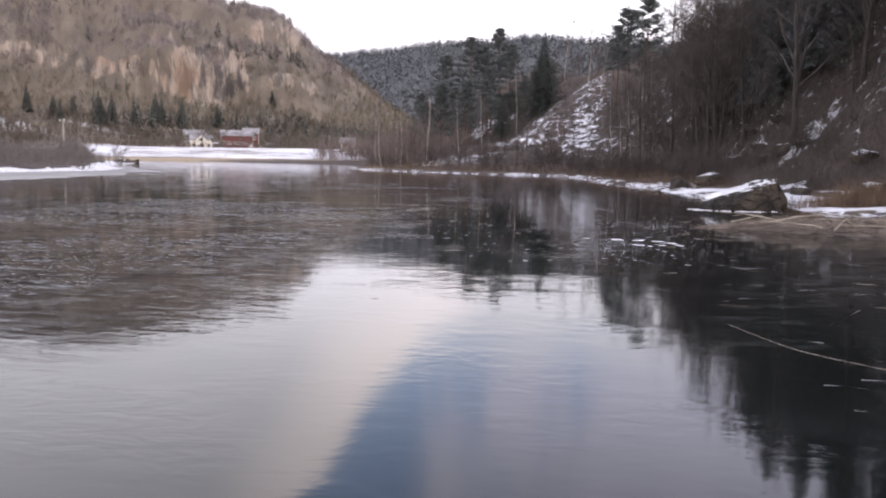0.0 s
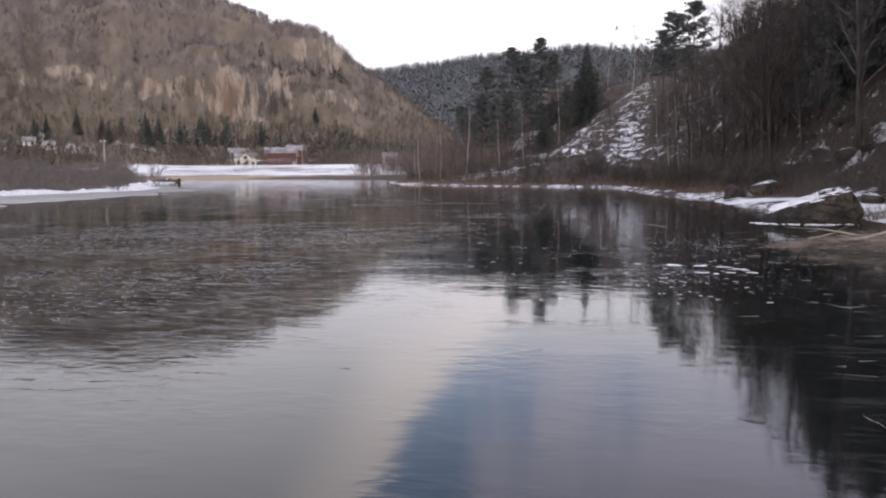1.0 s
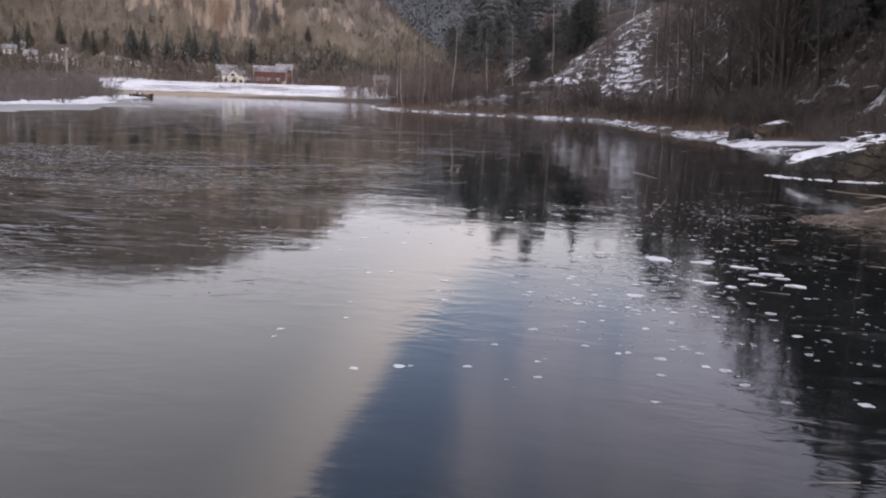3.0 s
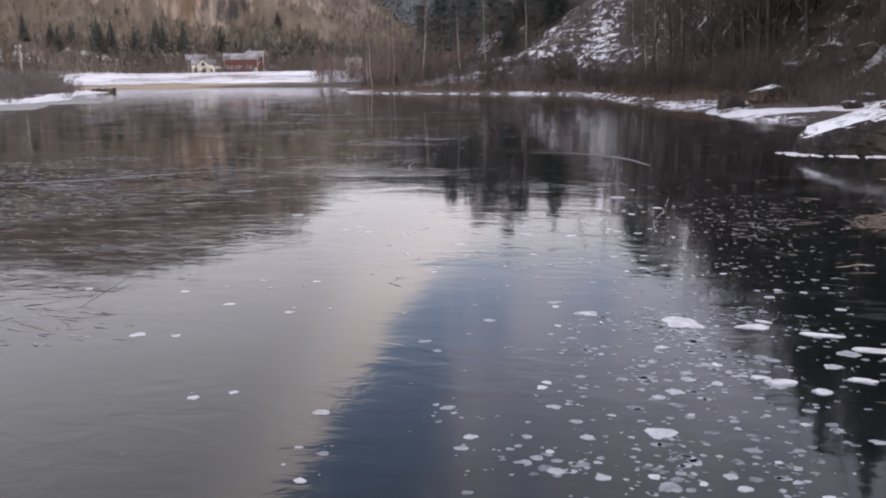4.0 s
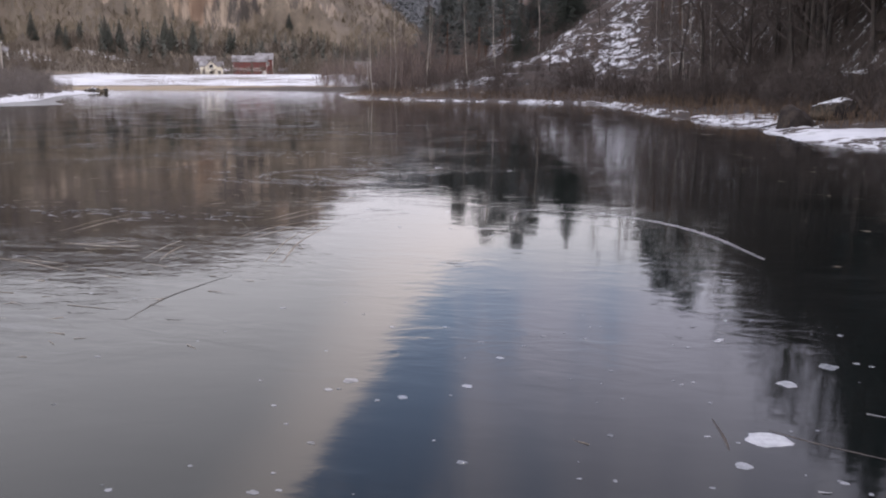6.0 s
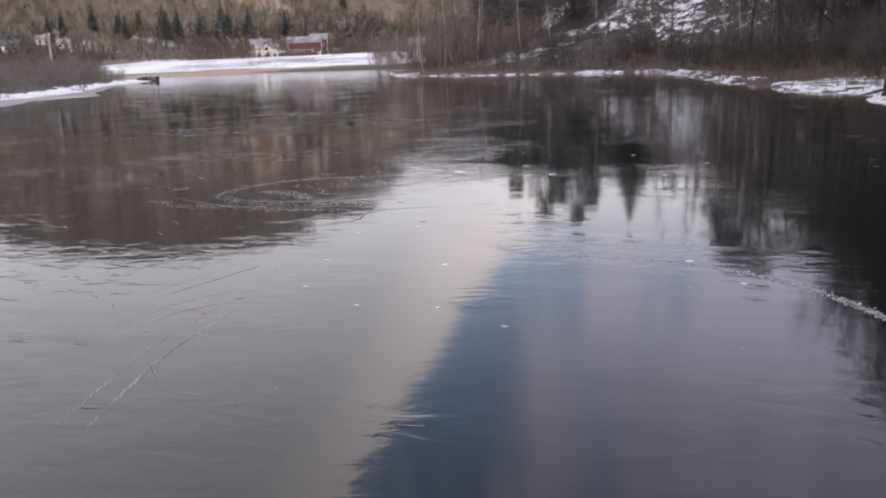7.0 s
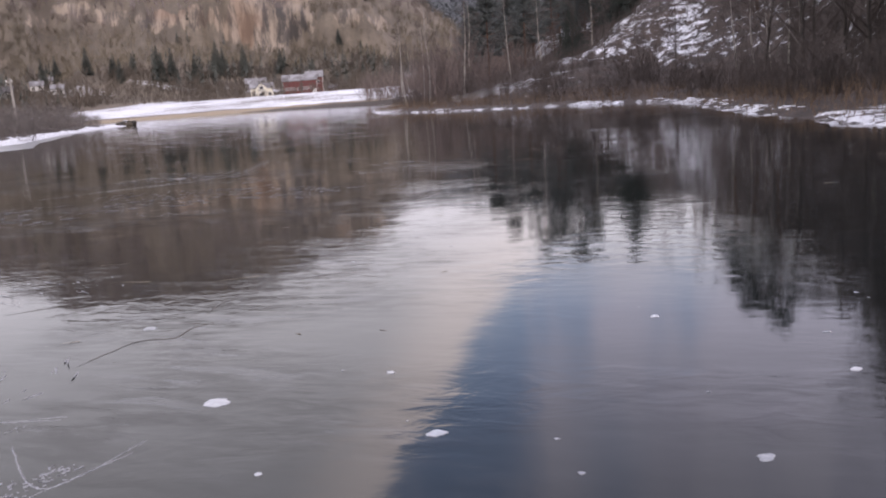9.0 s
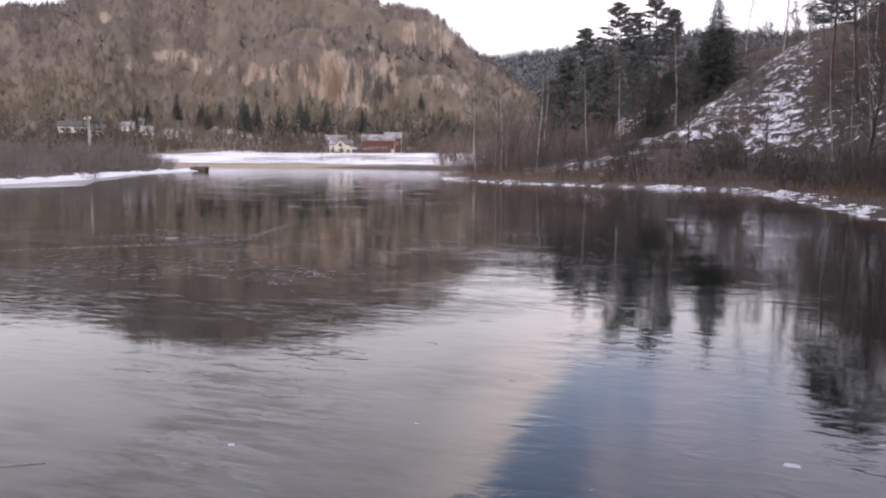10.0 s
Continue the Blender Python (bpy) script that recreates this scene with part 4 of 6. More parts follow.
# bare trees before the farm
for x, y, s in ((-176, 338, 0.8), (-167, 342, 1.0), (-160, 344, 0.9), (-158.5, 348, 1.15), (-152, 347, 0.9), (-147, 352, 1.0), (-131, 335, 0.8), (-120, 300, 0.8), (-97, 292, 1.0), (-92, 290, 1.2), (-88, 294, 1.1), (-184, 345, 1.0)):
    again(slims[1], x, y, rng.uniform(0, 6.28), s)
for x, y in ((-96, 296), (-90, 297)):
    again(birches[0], x, y, rng.uniform(0, 6.28), 1.2)
for x, y, k in ((8.8, 60, 1), (11.4, 62, 2), (9.6, 66, 0), (12.2, 69, 1), (9.0, 71, 2), (9.6, 64, 1), (11.8, 66, 0), (14, 60, 2), (15.5, 50, 0), (18, 55, 2), (19, 46, 0), (22, 50, 1), (18, 41, 0), (17, 32, 0), (12.2, 51, 0), (16.5, 52.5, 1),
                (10.4, 58, 2), (9.2, 68, 0), (11, 71, 1), (13, 69, 2), (8.6, 74, 1), (15.5, 73, 0), (20, 58, 2), (18, 23, 1), (16, 16, 0), (19, 29, 2), (4.2, 72, 1), (5.4, 79, 1), (6.6, 70, 1), (3.0, 82, 2), (7.6, 83, 0), (9.5, 70, 2), (8.3, 65, 2), (11, 77, 1), (10.6, 65, 2), (9.0, 75, 1), (10.2, 72, 1)):
    again(oaks[k], x, y, rng.uniform(0, 6.28), rng.uniform(0.75, 1.2) if y < 78 else 0.8)

# bushes by the right shore, on the headland and over the western spit
grown = 0
while grown < 130:
    x, y = rng.uniform(-36, 14), rng.uniform(44, 122)
    z, s = lay(np.array([x]), np.array([y]))
    if not 2.6 < s[0] < 14 or x < -36 - 0.1 * (y - 118) + 2 or (y < 52 and x < 9):
        continue
    again(rng.choice(shrubs), x, y, rng.uniform(0, 6.28), rng.uniform(0.4, 0.8))
    grown += 1
grown = 0
while grown < 45:
    x, y = rng.uniform(-3, 10), rng.uniform(50, 84)
    if not 2.4 < lay(np.array([x]), np.array([y]))[1][0] < 7:
        continue
    again(rng.choice(shrubs), x, y, rng.uniform(0, 6.28), rng.uniform(0.4, 0.8))
    grown += 1
grown = 0
while grown < 190:
    y = rng.uniform(24, 150)
    edge_x = np.interp(y, [-30, 5, 34, 58, 65, 76.5, 99.5, 129, 150], [-30, -27, -29.5, -37.5, -38.5, -45, -61, -77, -92])
    x = edge_x - rng.uniform(4.0, 34) - 1.5
    if lay(np.array([x]), np.array([y]))[1][0] < 3.2:
        continue
    again(rng.choice(grey_bushes), x, y, rng.uniform(0, 6.28), rng.uniform(0.55, 1.0) * (1.0 + 0.3 * float(smooth01(y, 60, 110))))
    grown += 1


# ---- woods far off: thousands of slivers, joined ----
def slivers(x, y, z, height, count, width, seed, lean=0.5):
    """Thin upright splinters round each of many far trees."""
    g = np.random.default_rng(seed)
    n = len(x)
    X, Y, Z, Hh = (np.repeat(v, count) for v in (x, y, z, height))
    f = g.uniform(0.0, 0.6, n * count)
    base = np.stack([X + g.normal(0, 0.05, n * count) * Hh, Y + g.normal(0, 0.05, n * count) * Hh, Z + f * Hh], -1)
    d = np.stack([g.normal(0, lean, n * count), g.normal(0, lean, n * count), np.ones(n * count)], -1)
    d /= np.linalg.norm(d, axis=1, keepdims=True)
    tip = base + d * (Hh * (1 - f) * g.uniform(0.5, 1.0, n * count))[:, None]
    a = g.uniform(0, 2 * np.pi, n * count)
    w = (width * g.uniform(0.5, 1.2, n * count))[:, None] * np.stack([np.cos(a), np.sin(a), np.zeros(n * count)], -1)
    v = np.stack([base - w, base + w, tip], 1).reshape(-1, 3)
    return v.tolist(), np.arange(len(v)).reshape(-1, 3).tolist()


def conifer_slivers(x, y, z, height, count, seed, width=0.20):
    g = np.random.default_rng(seed)
    n = len(x)
    X, Y, Z, Hh = (np.repeat(v, count) for v in (x, y, z, height))
    f = np.tile(np.linspace(0.05, 0.98, count), n)
    a = g.uniform(0, 2 * np.pi, n * count)
    rad = Hh * width * (1 - f) * g.uniform(0.6, 1.25, n * count) + 0.15
    c, s = np.cos(a), np.sin(a)
    inner = np.stack([X, Y, Z + f * Hh + 0.07 * Hh], -1)
    out = np.stack([X + c * rad, Y + s * rad, Z + f * Hh - 0.03 * Hh], -1)
    side = np.stack([-s * rad * 0.45, c * rad * 0.45, np.zeros(n * count)], -1)
    v = np.stack([inner, out - side, out + side], 1).reshape(-1, 3)
    return v.tolist(), np.arange(len(v)).reshape(-1, 3).tolist()


def strewn(n, az_lo, az_hi, r_lo, r_hi, seed):
    g = np.random.default_rng(seed)
    a, r = np.radians(g.uniform(az_lo, az_hi, n)), np.sqrt(g.uniform(r_lo ** 2, r_hi ** 2, n))
    x, y = np.sin(a) * r, 10 + np.cos(a) * r
    z, s = lay(x, y)
    dz = np.hypot(lay(x + 3, y)[0] - z, lay(x, y + 3)[0] - z) / 3
    return x, y, z, s, dz, g


x, y, z, s, dz, g = strewn(17000, -60, -8, 360, 665, 1)
keep = (s > 3) & ((dz < 0.75) | (g.random(len(x)) < 0.3) | (np.degrees(np.arctan2(x, y - 10)) < -35)) & ~((y < 358) & (x > -235) & (x < -60)) & (g.random(len(x)) < 0.9 - 0.75 * smooth01(bare_rock(x, y, z), 0.30, 0.55)) & ~((np.hypot(x + 165, y - 358) < 24))
x, y, z = x[keep], y[keep], z[keep]
# a few before and between the houses
nx = np.concatenate([g.uniform(-190, -138, 26), g.uniform(-90, -80, 8), g.uniform(-300, -240, 60), g.uniform(-292, -278, 14), g.uniform(-266, -250, 14)])
ny = np.concatenate([g.uniform(338, 350, 26), g.uniform(284, 300, 8), g.uniform(318, 342, 60), g.uniform(366, 374, 14), g.uniform(371, 378, 14)])
x, y, z = np.concatenate([x, nx]), np.concatenate([y, ny]), np.concatenate([z, lay(nx, ny)[0]])
tall = g.uniform(4, 8, len(x))
low = np.hypot(x, y - 10) + 30 * fbm(x * 0.01, y * 0.01, 77, 3) < 470
v, f = slivers(x[~low], y[~low], z[~low] - 0.3, tall[~low], 14, 0.17, 2, 0.55)
stuff("far_woods", v, f, HAZED_FAR_TWIG, "brown leafless woods covering the mountain, paled higher up for haze", "woods")
v, f = slivers(x[low], y[low], z[low] - 0.3, tall[low], 16, 0.15, 22, 0.5)
stuff("foot_woods", v, f, LOW_TWIG, "dull brown leafless woods at the mountain's foot", "woods")
g = np.random.default_rng(29)
x, y = g.uniform(-240, -112, 1500), g.uniform(336, 366, 1500)
keep = ~((np.hypot(x + 165, y - 362) < 26) & (y > 344)) & (fbm(x * 0.06, y * 0.06, 83, 3) > -0.25)
x, y = x[keep], y[keep]
v, f = slivers(x, y, lay(x, y)[0] - 0.1, g.uniform(0.8, 3.4, len(x)), 10, 0.08, 30, 0.5)
stuff("field_thicket", v, f, LOW_TWIG, "leafless bushes edging the snowy fields", "brushwood")
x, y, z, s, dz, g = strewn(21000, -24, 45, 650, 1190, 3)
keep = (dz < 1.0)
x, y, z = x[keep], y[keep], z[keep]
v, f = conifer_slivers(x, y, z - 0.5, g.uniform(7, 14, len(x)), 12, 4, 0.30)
stuff("ridge_woods", v, f, HAZED_RIDGE_NEEDLE, "evergreen woods on the distant ridge, greyed by painted haze", "woods")
x, y, z, s, dz, g = strewn(3200, -60, -8, 372, 660, 5)
patch = fbm(x * 0.02, y * 0.02, 61, 3)
r = np.hypot(x, y - 10)
keep = (s > 3) & (dz < 0.9) & ~((y < 372) & (x > -235) & (x < -60)) & (((patch > -0.2) & (r < 460)) | (patch > 0.40))
x, y, z = x[keep], y[keep], z[keep]
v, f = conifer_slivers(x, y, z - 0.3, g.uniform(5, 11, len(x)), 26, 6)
stuff("hazed_far_conifers", v, f, HAZED_FAR_NEEDLE, "dark spruces scattered at the mountain's foot", "woods")
# brushwood over the near hillside, headland and the valley floor
x, y, z, s, dz, g = strewn(15000, -26, 34, 32, 200, 7)
glade = (np.abs(x - (-1.5 + 2.2 * (y - 108) / 48)) < 7) & (y > 98) & (y < 158)
keep = (s > 2.2) & (x > -36 - 0.10 * (y - 118)) & (~glade | (g.random(len(x)) < 0.22)) & ~((y < 52) & (s < 6))
x, y, z = x[keep], y[keep], z[keep]
v, f = slivers(x, y, z - 0.05, g.uniform(0.5, 2.4, len(x)), 7, 0.011, 8, 0.5)
stuff("brushwood", v, f, TWIG, "thin leafless brushwood and saplings on the slope", "brushwood")
x, y, z, s, dz, g = strewn(20000, -16, 20, 40, 190, 15)
glade = (np.abs(x - (-1.5 + 2.2 * (y - 108) / 48)) < 5.5) & (y > 98) & (y < 158)
keep = (s > 3) & (x > -36 - 0.10 * (y - 118)) & (~glade | (g.random(len(x)) < 0.6)) & ~((y < 60) & (s < 11))
x, y, z = x[keep], y[keep], z[keep]
v, f = slivers(x, y, z - 0.05, g.uniform(0.4, 1.5, len(x)), 8, 0.014, 16, 0.7)
stuff("undergrowth", v, f, TWIG, "low dark brown leafless scrub on the hillside", "brushwood")
g = np.random.default_rng(19)
x, y = g.uniform(6, 32, 44000), g.uniform(22, 132, 44000)
z, s = lay(x, y)
keep = (s > 3.5) & ((x > 7.5) | (y > 95)) & (fbm(x * 0.22, y * 0.22, 57, 3) > -0.35)
x, y, z = x[keep], y[keep], z[keep]
v, f = slivers(x, y, z - 0.05, g.uniform(0.3, 1.7, len(x)) ** 1.2, 8, 0.011, 20, 0.75)
stuff("hillside_scrub", v, f, TWIG, "dark tangled scrub on the steep bank", "brushwood")
x, y, z, s, dz, g = strewn(9000, -20, 12, 85, 360, 9)
keep = (s > 4) & ((x < -22) | ((y > 175) & (x < -14))) & ((y < 200) | (x > -60))
x, y, z = x[keep], y[keep], z[keep]
v, f = slivers(x, y, z - 0.2, g.uniform(4, 8.5, len(x)), 14, 0.05, 10, 0.33)
stuff("valley_woods", v, f, HAZED_HEAD_TWIG, "crowded reddish leafless young trees behind the headland", "woods")
x, y, z, s, dz, g = strewn(1500, -17, -1, 92, 178, 17)
keep = (s > 4) & (x > -37 - 0.1 * (y - 118)) & (x < -19)
x, y, z = x[keep], y[keep], z[keep]
v, f = slivers(x, y, z - 0.1, g.uniform(2.0, 5.5, len(x)), 11, 0.028, 18, 0.36)
stuff("headland_woods", v, f, HAZED_HEAD_TWIG, "slender reddish leafless saplings among the pines", "woods")
x, y, z, s, dz, g = strewn(16000, -70, -20, 25, 200, 11)
keep = (s > 2.9) & (x < -28) & (y < 165)
x, y, z = x[keep], y[keep], z[keep]
v, f = slivers(x, y, z - 0.05, g.uniform(0.6, 1.9, len(x)) * (1 + 0.4 * smooth01(y, 60, 115)), 9, 0.016, 12, 0.4)
stuff("spit_brushwood", v, f, MIST_TWIG, "leafless thicket on the low spit, greyed for mist", "brushwood")
# reed beds along the right shore
x, y, z, s, dz, g = strewn(60000, -24, 34, 34, 125, 13)
bed = fbm(x * 0.12, y * 0.12, 71, 3)
keep = (s > 0.25) & (s < 7) & (bed > -0.2) & (x > -36)
x, y, z = x[keep], y[keep], z[keep]
v, f = slivers(x, y, z - 0.03, g.uniform(0.25, 1.0, len(x)) * (0.5 + 0.5 * smooth01(s[keep], 0.3, 2.5)), 4, 0.010, 14, 0.22)
stuff("reed_bed", v, f, REED, "dry rust-brown reeds fringing the frozen lake", "reeds")

# ---- boulders and the heap of driftwood ----
def boulder(name, x, y, sx, sy, sz, seed, label, material=ROCK, snow_cap=0.0, turn=0.0, rough=0.38, z=None, corners=None):
    """A lumpy stone, where wanted with snow lying on its upper faces."""
    bm = bmesh.new()
    rr = random.Random(int(seed * 10))
    if corners is None:
        corners = []
        for k in range(18):
            p = Vector((rr.gauss(0, 1), rr.gauss(0, 1), rr.gauss(0, 1))).normalized() * rr.uniform(0.85, 1.1)
            corners.append((p.x * sx, p.y * sy, p.z * sz))
    for p in corners:
        bm.verts.new(p)
    hull = bmesh.ops.convex_hull(bm, input=bm.verts)
    spare = {g for g in hull["geom_unused"] + hull["geom_interior"] if isinstance(g, bmesh.types.BMVert)}
    bmesh.ops.delete(bm, geom=list(spare), context="VERTS")
    bmesh.ops.bevel(bm, geom=bm.edges[:], offset=0.06 * max(sx, sz), segments=1, affect="EDGES")
    bmesh.ops.triangulate(bm, faces=bm.faces[:])
    bmesh.ops.subdivide_edges(bm, edges=bm.edges[:], cuts=2, use_grid_fill=True)
    bm.normal_update()
    for q in bm.verts:
        n = q.co * 2.2 + Vector((seed, seed, 0))
        q.co += q.normal * (rough * 0.22 * sz * noise.noise(n) + rough * 0.16 * sz * noise.noise(n * 3.1))
    bm.verts.index_update()
    stone = Geo()
    stone.add([q.co for q in bm.verts], [tuple(w.index for w in fc.verts) for fc in bm.faces])
    base = land(x, y) if z is None else z
    root = tagged(new(name), label, "boulder")
    root.matrix_basis = pose(x, y, base + sz * 0.25, 0, 0, turn)
    part("stone", stone, SNOWY_ROCK if snow_cap else material, root)
    bm.free()
    return root


boulder("boulder", 5.35, 26.5, 1.3, 1.0, 0.78, 3.1, "dark mossy boulder capped with snow at the ice edge", ROCK, 0.66, 8, z=-0.25,
        corners=[(-1.45, -0.6, -0.3), (-1.2, 0.7, -0.3), (1.2, 0.8, -0.3), (1.35, -0.7, -0.3), (0, -0.95, -0.3), (-1.3, -0.3, 0.38), (-0.9, 0.6, 0.46), (0.2, 0.75, 0.86), (1.1, 0.5, 1.10), (1.2, -0.35, 1.08), (0.6, -0.72, 0.90), (-0.3, -0.8, 0.62)])
boulder("boulder", 6.4, 27.3, 0.7, 0.7, 0.8, 8.4, "dark cracked rock with streaks of snow", ROCK, 0.75, 70, z=0.05)
boulder("boulder", 7.2, 49.3, 1.1, 0.9, 0.62, 5.7, "round dark boulder with a thin snow cap on the shore", ROCK, 0.62, 30)
boulder("earth_mound", 5.2, 45.0, 0.75, 0.7, 0.6, 12.2, "dark mound of earth and twigs beside the ice", MOUND, 0.0, 0)
for x, y, s, seed in ((9.6, 43, 0.5, 1.5), (11.5, 47, 0.6, 2.5), (8.4, 40, 0.35, 3.5), (13.4, 41, 0.7, 4.5), (10.8, 52, 0.5, 6.5), (9.5, 36.5, 0.5, 7.5), (12.5, 36, 0.8, 9.5), (11.0, 58.4, 0.6, 11.5), (10.9, 54.8, 0.7, 12.5), (12.1, 55.6, 0.6, 13.5), (11.6, 51.1, 0.7, 14.5), (12.4, 50.2, 0.5, 15.5), (9.7, 56.5, 0.6, 16.5)):
    boulder("boulder", x, y, s * 1.3, s, s * 0.7, seed, "small dark stone half buried in snow and leaves", ROCK, 0.6, seed * 40)

# shore stones at the tip of the spit
for k in range(14):
    t = rng.random()
    x, y = -92 + 15 * t + rng.uniform(-1, 1), 150 - 20 * t + rng.uniform(-1, 1)
    boulder("stone", x + 0.5, y - 0.5, rng.uniform(0.4, 1.0), rng.uniform(0.4, 0.8), rng.uniform(0.3, 0.6), 20 + k, "dark shore stone at the tip of the spit", ROCK, 0.75 if k % 2 else 0.0, rng.uniform(0, 180), z=0.05)


def stick_pile():
    """A low raft of straw with bleached branches, frozen in at the shore."""
    r2 = random.Random(17)
    root = tagged(new("driftwood_pile"), "low raft of dead reeds and bleached branches frozen in the ice", "driftwood")
    mat = Geo()
    n, m = 40, 16
    for i in range(n + 1):
        for j in range(m + 1):
            u, w = i / n, j / m
            x = 2.9 + 7.6 * u
            half = 0.12 + 2.6 * math.sin(min(u * 1.25, 1) * math.pi / 2) ** 1.3 * (1 - 0.25 * u)
            y = 17.6 + 0.5 * min(u * 4, 1) - 0.35 * 7.6 * u * 0.25 + (w - 0.5) * 2 * half * 0.85
            edge_ = 1 - abs(w - 0.5) * 2
            z = -0.05 + 0.24 * min(edge_ * 2.2, 1) * min(u * 3.5, 1) * (0.6 + 0.6 * noise.noise(Vector((x * 0.9, y * 0.9, 3)))) + 0.10 * noise.noise(Vector((x * 3, y * 3, 0)))
            mat.v.append((x, y + 0.25 * noise.noise(Vector((x, 0, 1))), z))
    for i in range(n):
        for j in range(m):
            a = i * (m + 1) + j
            mat.f.append((a, a + m + 1, a + m + 2, a + 1))
    part("reed_mat", mat, RAFT, root, "matted brown dead reeds", True)
    straws = Geo()
    for _ in range(4800):
        u = r2.random() ** 0.8
        x, y = 3.15 + 7.05 * u, 17.6 + 0.5 * min(u * 4, 1) - 0.6 * u + r2.gauss(0, 0.10 + 1.2 * math.sin(min(u * 1.3, 1) * 1.57))
        p = Vector((x, y, r2.uniform(0.02, 0.20) * min(1, u * 4)))
        w = r2.gauss(0.0, 0.6) + (3.14 if r2.random() < 0.5 else 0)
        limb(straws, p, Vector((math.cos(w), math.sin(w) * 0.8, r2.uniform(-0.05, 0.06 + 0.16 * min(1, u * 3)))).normalized(), r2.uniform(0.10, 0.25) + 0.5 * r2.random() * min(1, u * 3), r2.uniform(0.004, 0.011), 2, r2, 3, -0.02, 0.25)
    part("straw_tangle", straws, RAFT_STRAW, root, "pale loose straws")
    for x, y, w, length, r in ((4.5, 17.2, 0.3, 2.2, 0.035), (5.3, 18.0, 2.6, 1.9, 0.03), (6.2, 17.0, -0.5, 2.4, 0.04), (5.6, 16.2, 3.4, 1.2, 0.028), (7.0, 18.4, 0.1, 2.6, 0.04), (3.9, 17.6, 0.6, 1.1, 0.022),
                               (6.0, 18.8, -0.9, 1.8, 0.03), (7.8, 17.0, 2.2, 1.7, 0.03), (5.7, 15.6, 0.9, 1.4, 0.025), (8.4, 18.2, 3.0, 2.0, 0.03)):
        g2 = Geo()
        d = Vector((math.cos(w), math.sin(w), 0.12)).normalized()
        pts = limb(g2, Vector((x, y, 0.18)), d, length, r, 5, r2, 6, -0.01, 0.14)
        limb(g2, pts[3], offshoot(d, r2, 30, 50), length * 0.35, r * 0.6, 3, r2, 5, 0.02, 0.15)
        part("branch", g2, STRAW, root, "bleached bare branch", True)


stick_pile()

# tussocks of tall dead grass by the rocks
r3 = random.Random(23)
for x, y, n, hgt in ((9.2, 27.6, 420, 1.15), (10.0, 27.4, 420, 1.3), (8.3, 26.9, 260, 0.8), (11.6, 29.4, 260, 1.0), (7.6, 27.6, 160, 0.7)):
    blades = Geo()
    z0 = land(x, y)
    for _ in range(n):
        p = Vector((x + r3.gauss(0, 0.30), y + r3.gauss(0, 0.30), z0 - 0.05))
        limb(blades, p, Vector((r3.gauss(0, 0.28), r3.gauss(0, 0.28), 1)).normalized(), hgt * r3.uniform(0.5, 1.05), 0.007, 3, r3, 3, -0.08, 0.12)
    tagged(part("grass_tussock", blades, REED), "tall tuft of dry tan grass beside the boulder", "grass", "tussocks")


# ragged crust of snow along the eastern shore, at the boulder's foot and on the spit
def lumps(name, spots, label, seed):
    """Low irregular clods of snow."""
    r6 = random.Random(seed)
    g2 = Geo()
    for x, y, z, size in spots:
        n = 7
        turn, long_ = r6.gauss(2.0, 0.5), r6.uniform(1.3, 3.6)
        ring = []
        for k in range(n):
            a = 2 * math.pi * k / n
            w = r6.uniform(0.6, 1.25)
            px, py = math.cos(a) * size * w * long_, math.sin(a) * size * w
            ring.append((px * math.cos(turn) - py * math.sin(turn), px * math.sin(turn) + py * math.cos(turn)))
        tall_ = size * r6.uniform(0.15, 0.42)
        verts = [(x + px, y + py, z - 0.03) for px, py in ring] + [(x + px * 0.62, y + py * 0.62, z + tall_ * r6.uniform(0.6, 1.0)) for px, py in ring] + [(x, y, z + tall_)]
        g2.add(verts, [(k, (k + 1) % n, n + (k + 1) % n, n + k) for k in range(n)] + [(n + k, n + (k + 1) % n, 2 * n) for k in range(n)])
    return tagged(part(name, g2, SNOW, None, "", True), label, "snow", kind="stuff")


g6 = np.random.default_rng(61)
sx, sy = g6.uniform(-36, 13, 60000), g6.uniform(24, 122, 60000)
sz, ss = lay(sx, sy)
thick = fbm(sx * 0.25, sy * 0.25, 33, 3)
hold = (ss > -0.05) & (ss < 1.3) & (sx > -37 - 0.1 * (sy - 118)) & (thick > 0.0) & (g6.random(60000) < 0.24)
lumps("snow_crust", [(a, b, c, q) for a, b, c, q in zip(sx[hold], sy[hold], sz[hold], g6.uniform(0.04, 0.15, int(hold.sum())) * (0.6 + sy[hold] / 120))], "ragged crusty snow lumps along the lake shore", 62)
foot = []
for k in range(75):
    a = g6.uniform(3.45, 5.5)
    q = 0.98 + abs(g6.normal(0, 0.16)) * (0.4 + 0.6 * abs(math.sin(a * 4.3)))
    foot.append((5.35 + math.cos(a) * 1.48 * q, 26.4 + math.sin(a) * 1.15 * q, 0.0, g6.uniform(0.015, 0.07)))
lumps("snow_fringe", foot, "white frost and snow fringing the boulder's foot", 63)
sy = g6.uniform(28, 130, 2600)
sx = np.interp(sy, [5, 38, 58.5, 69, 80, 100.5, 129], [-43, -46, -45.5, -45, -49.5, -63, -77]) - np.abs(g6.normal(0, 1.3, 2600)) + 0.3
sz = np.maximum(lay(sx, sy)[0], 0.0)
lumps("snow_clods", [(a, b, c, q) for a, b, c, q in zip(sx, sy, sz, g6.uniform(0.08, 0.30, 2600))], "uneven clods of snow along the spit", 64)


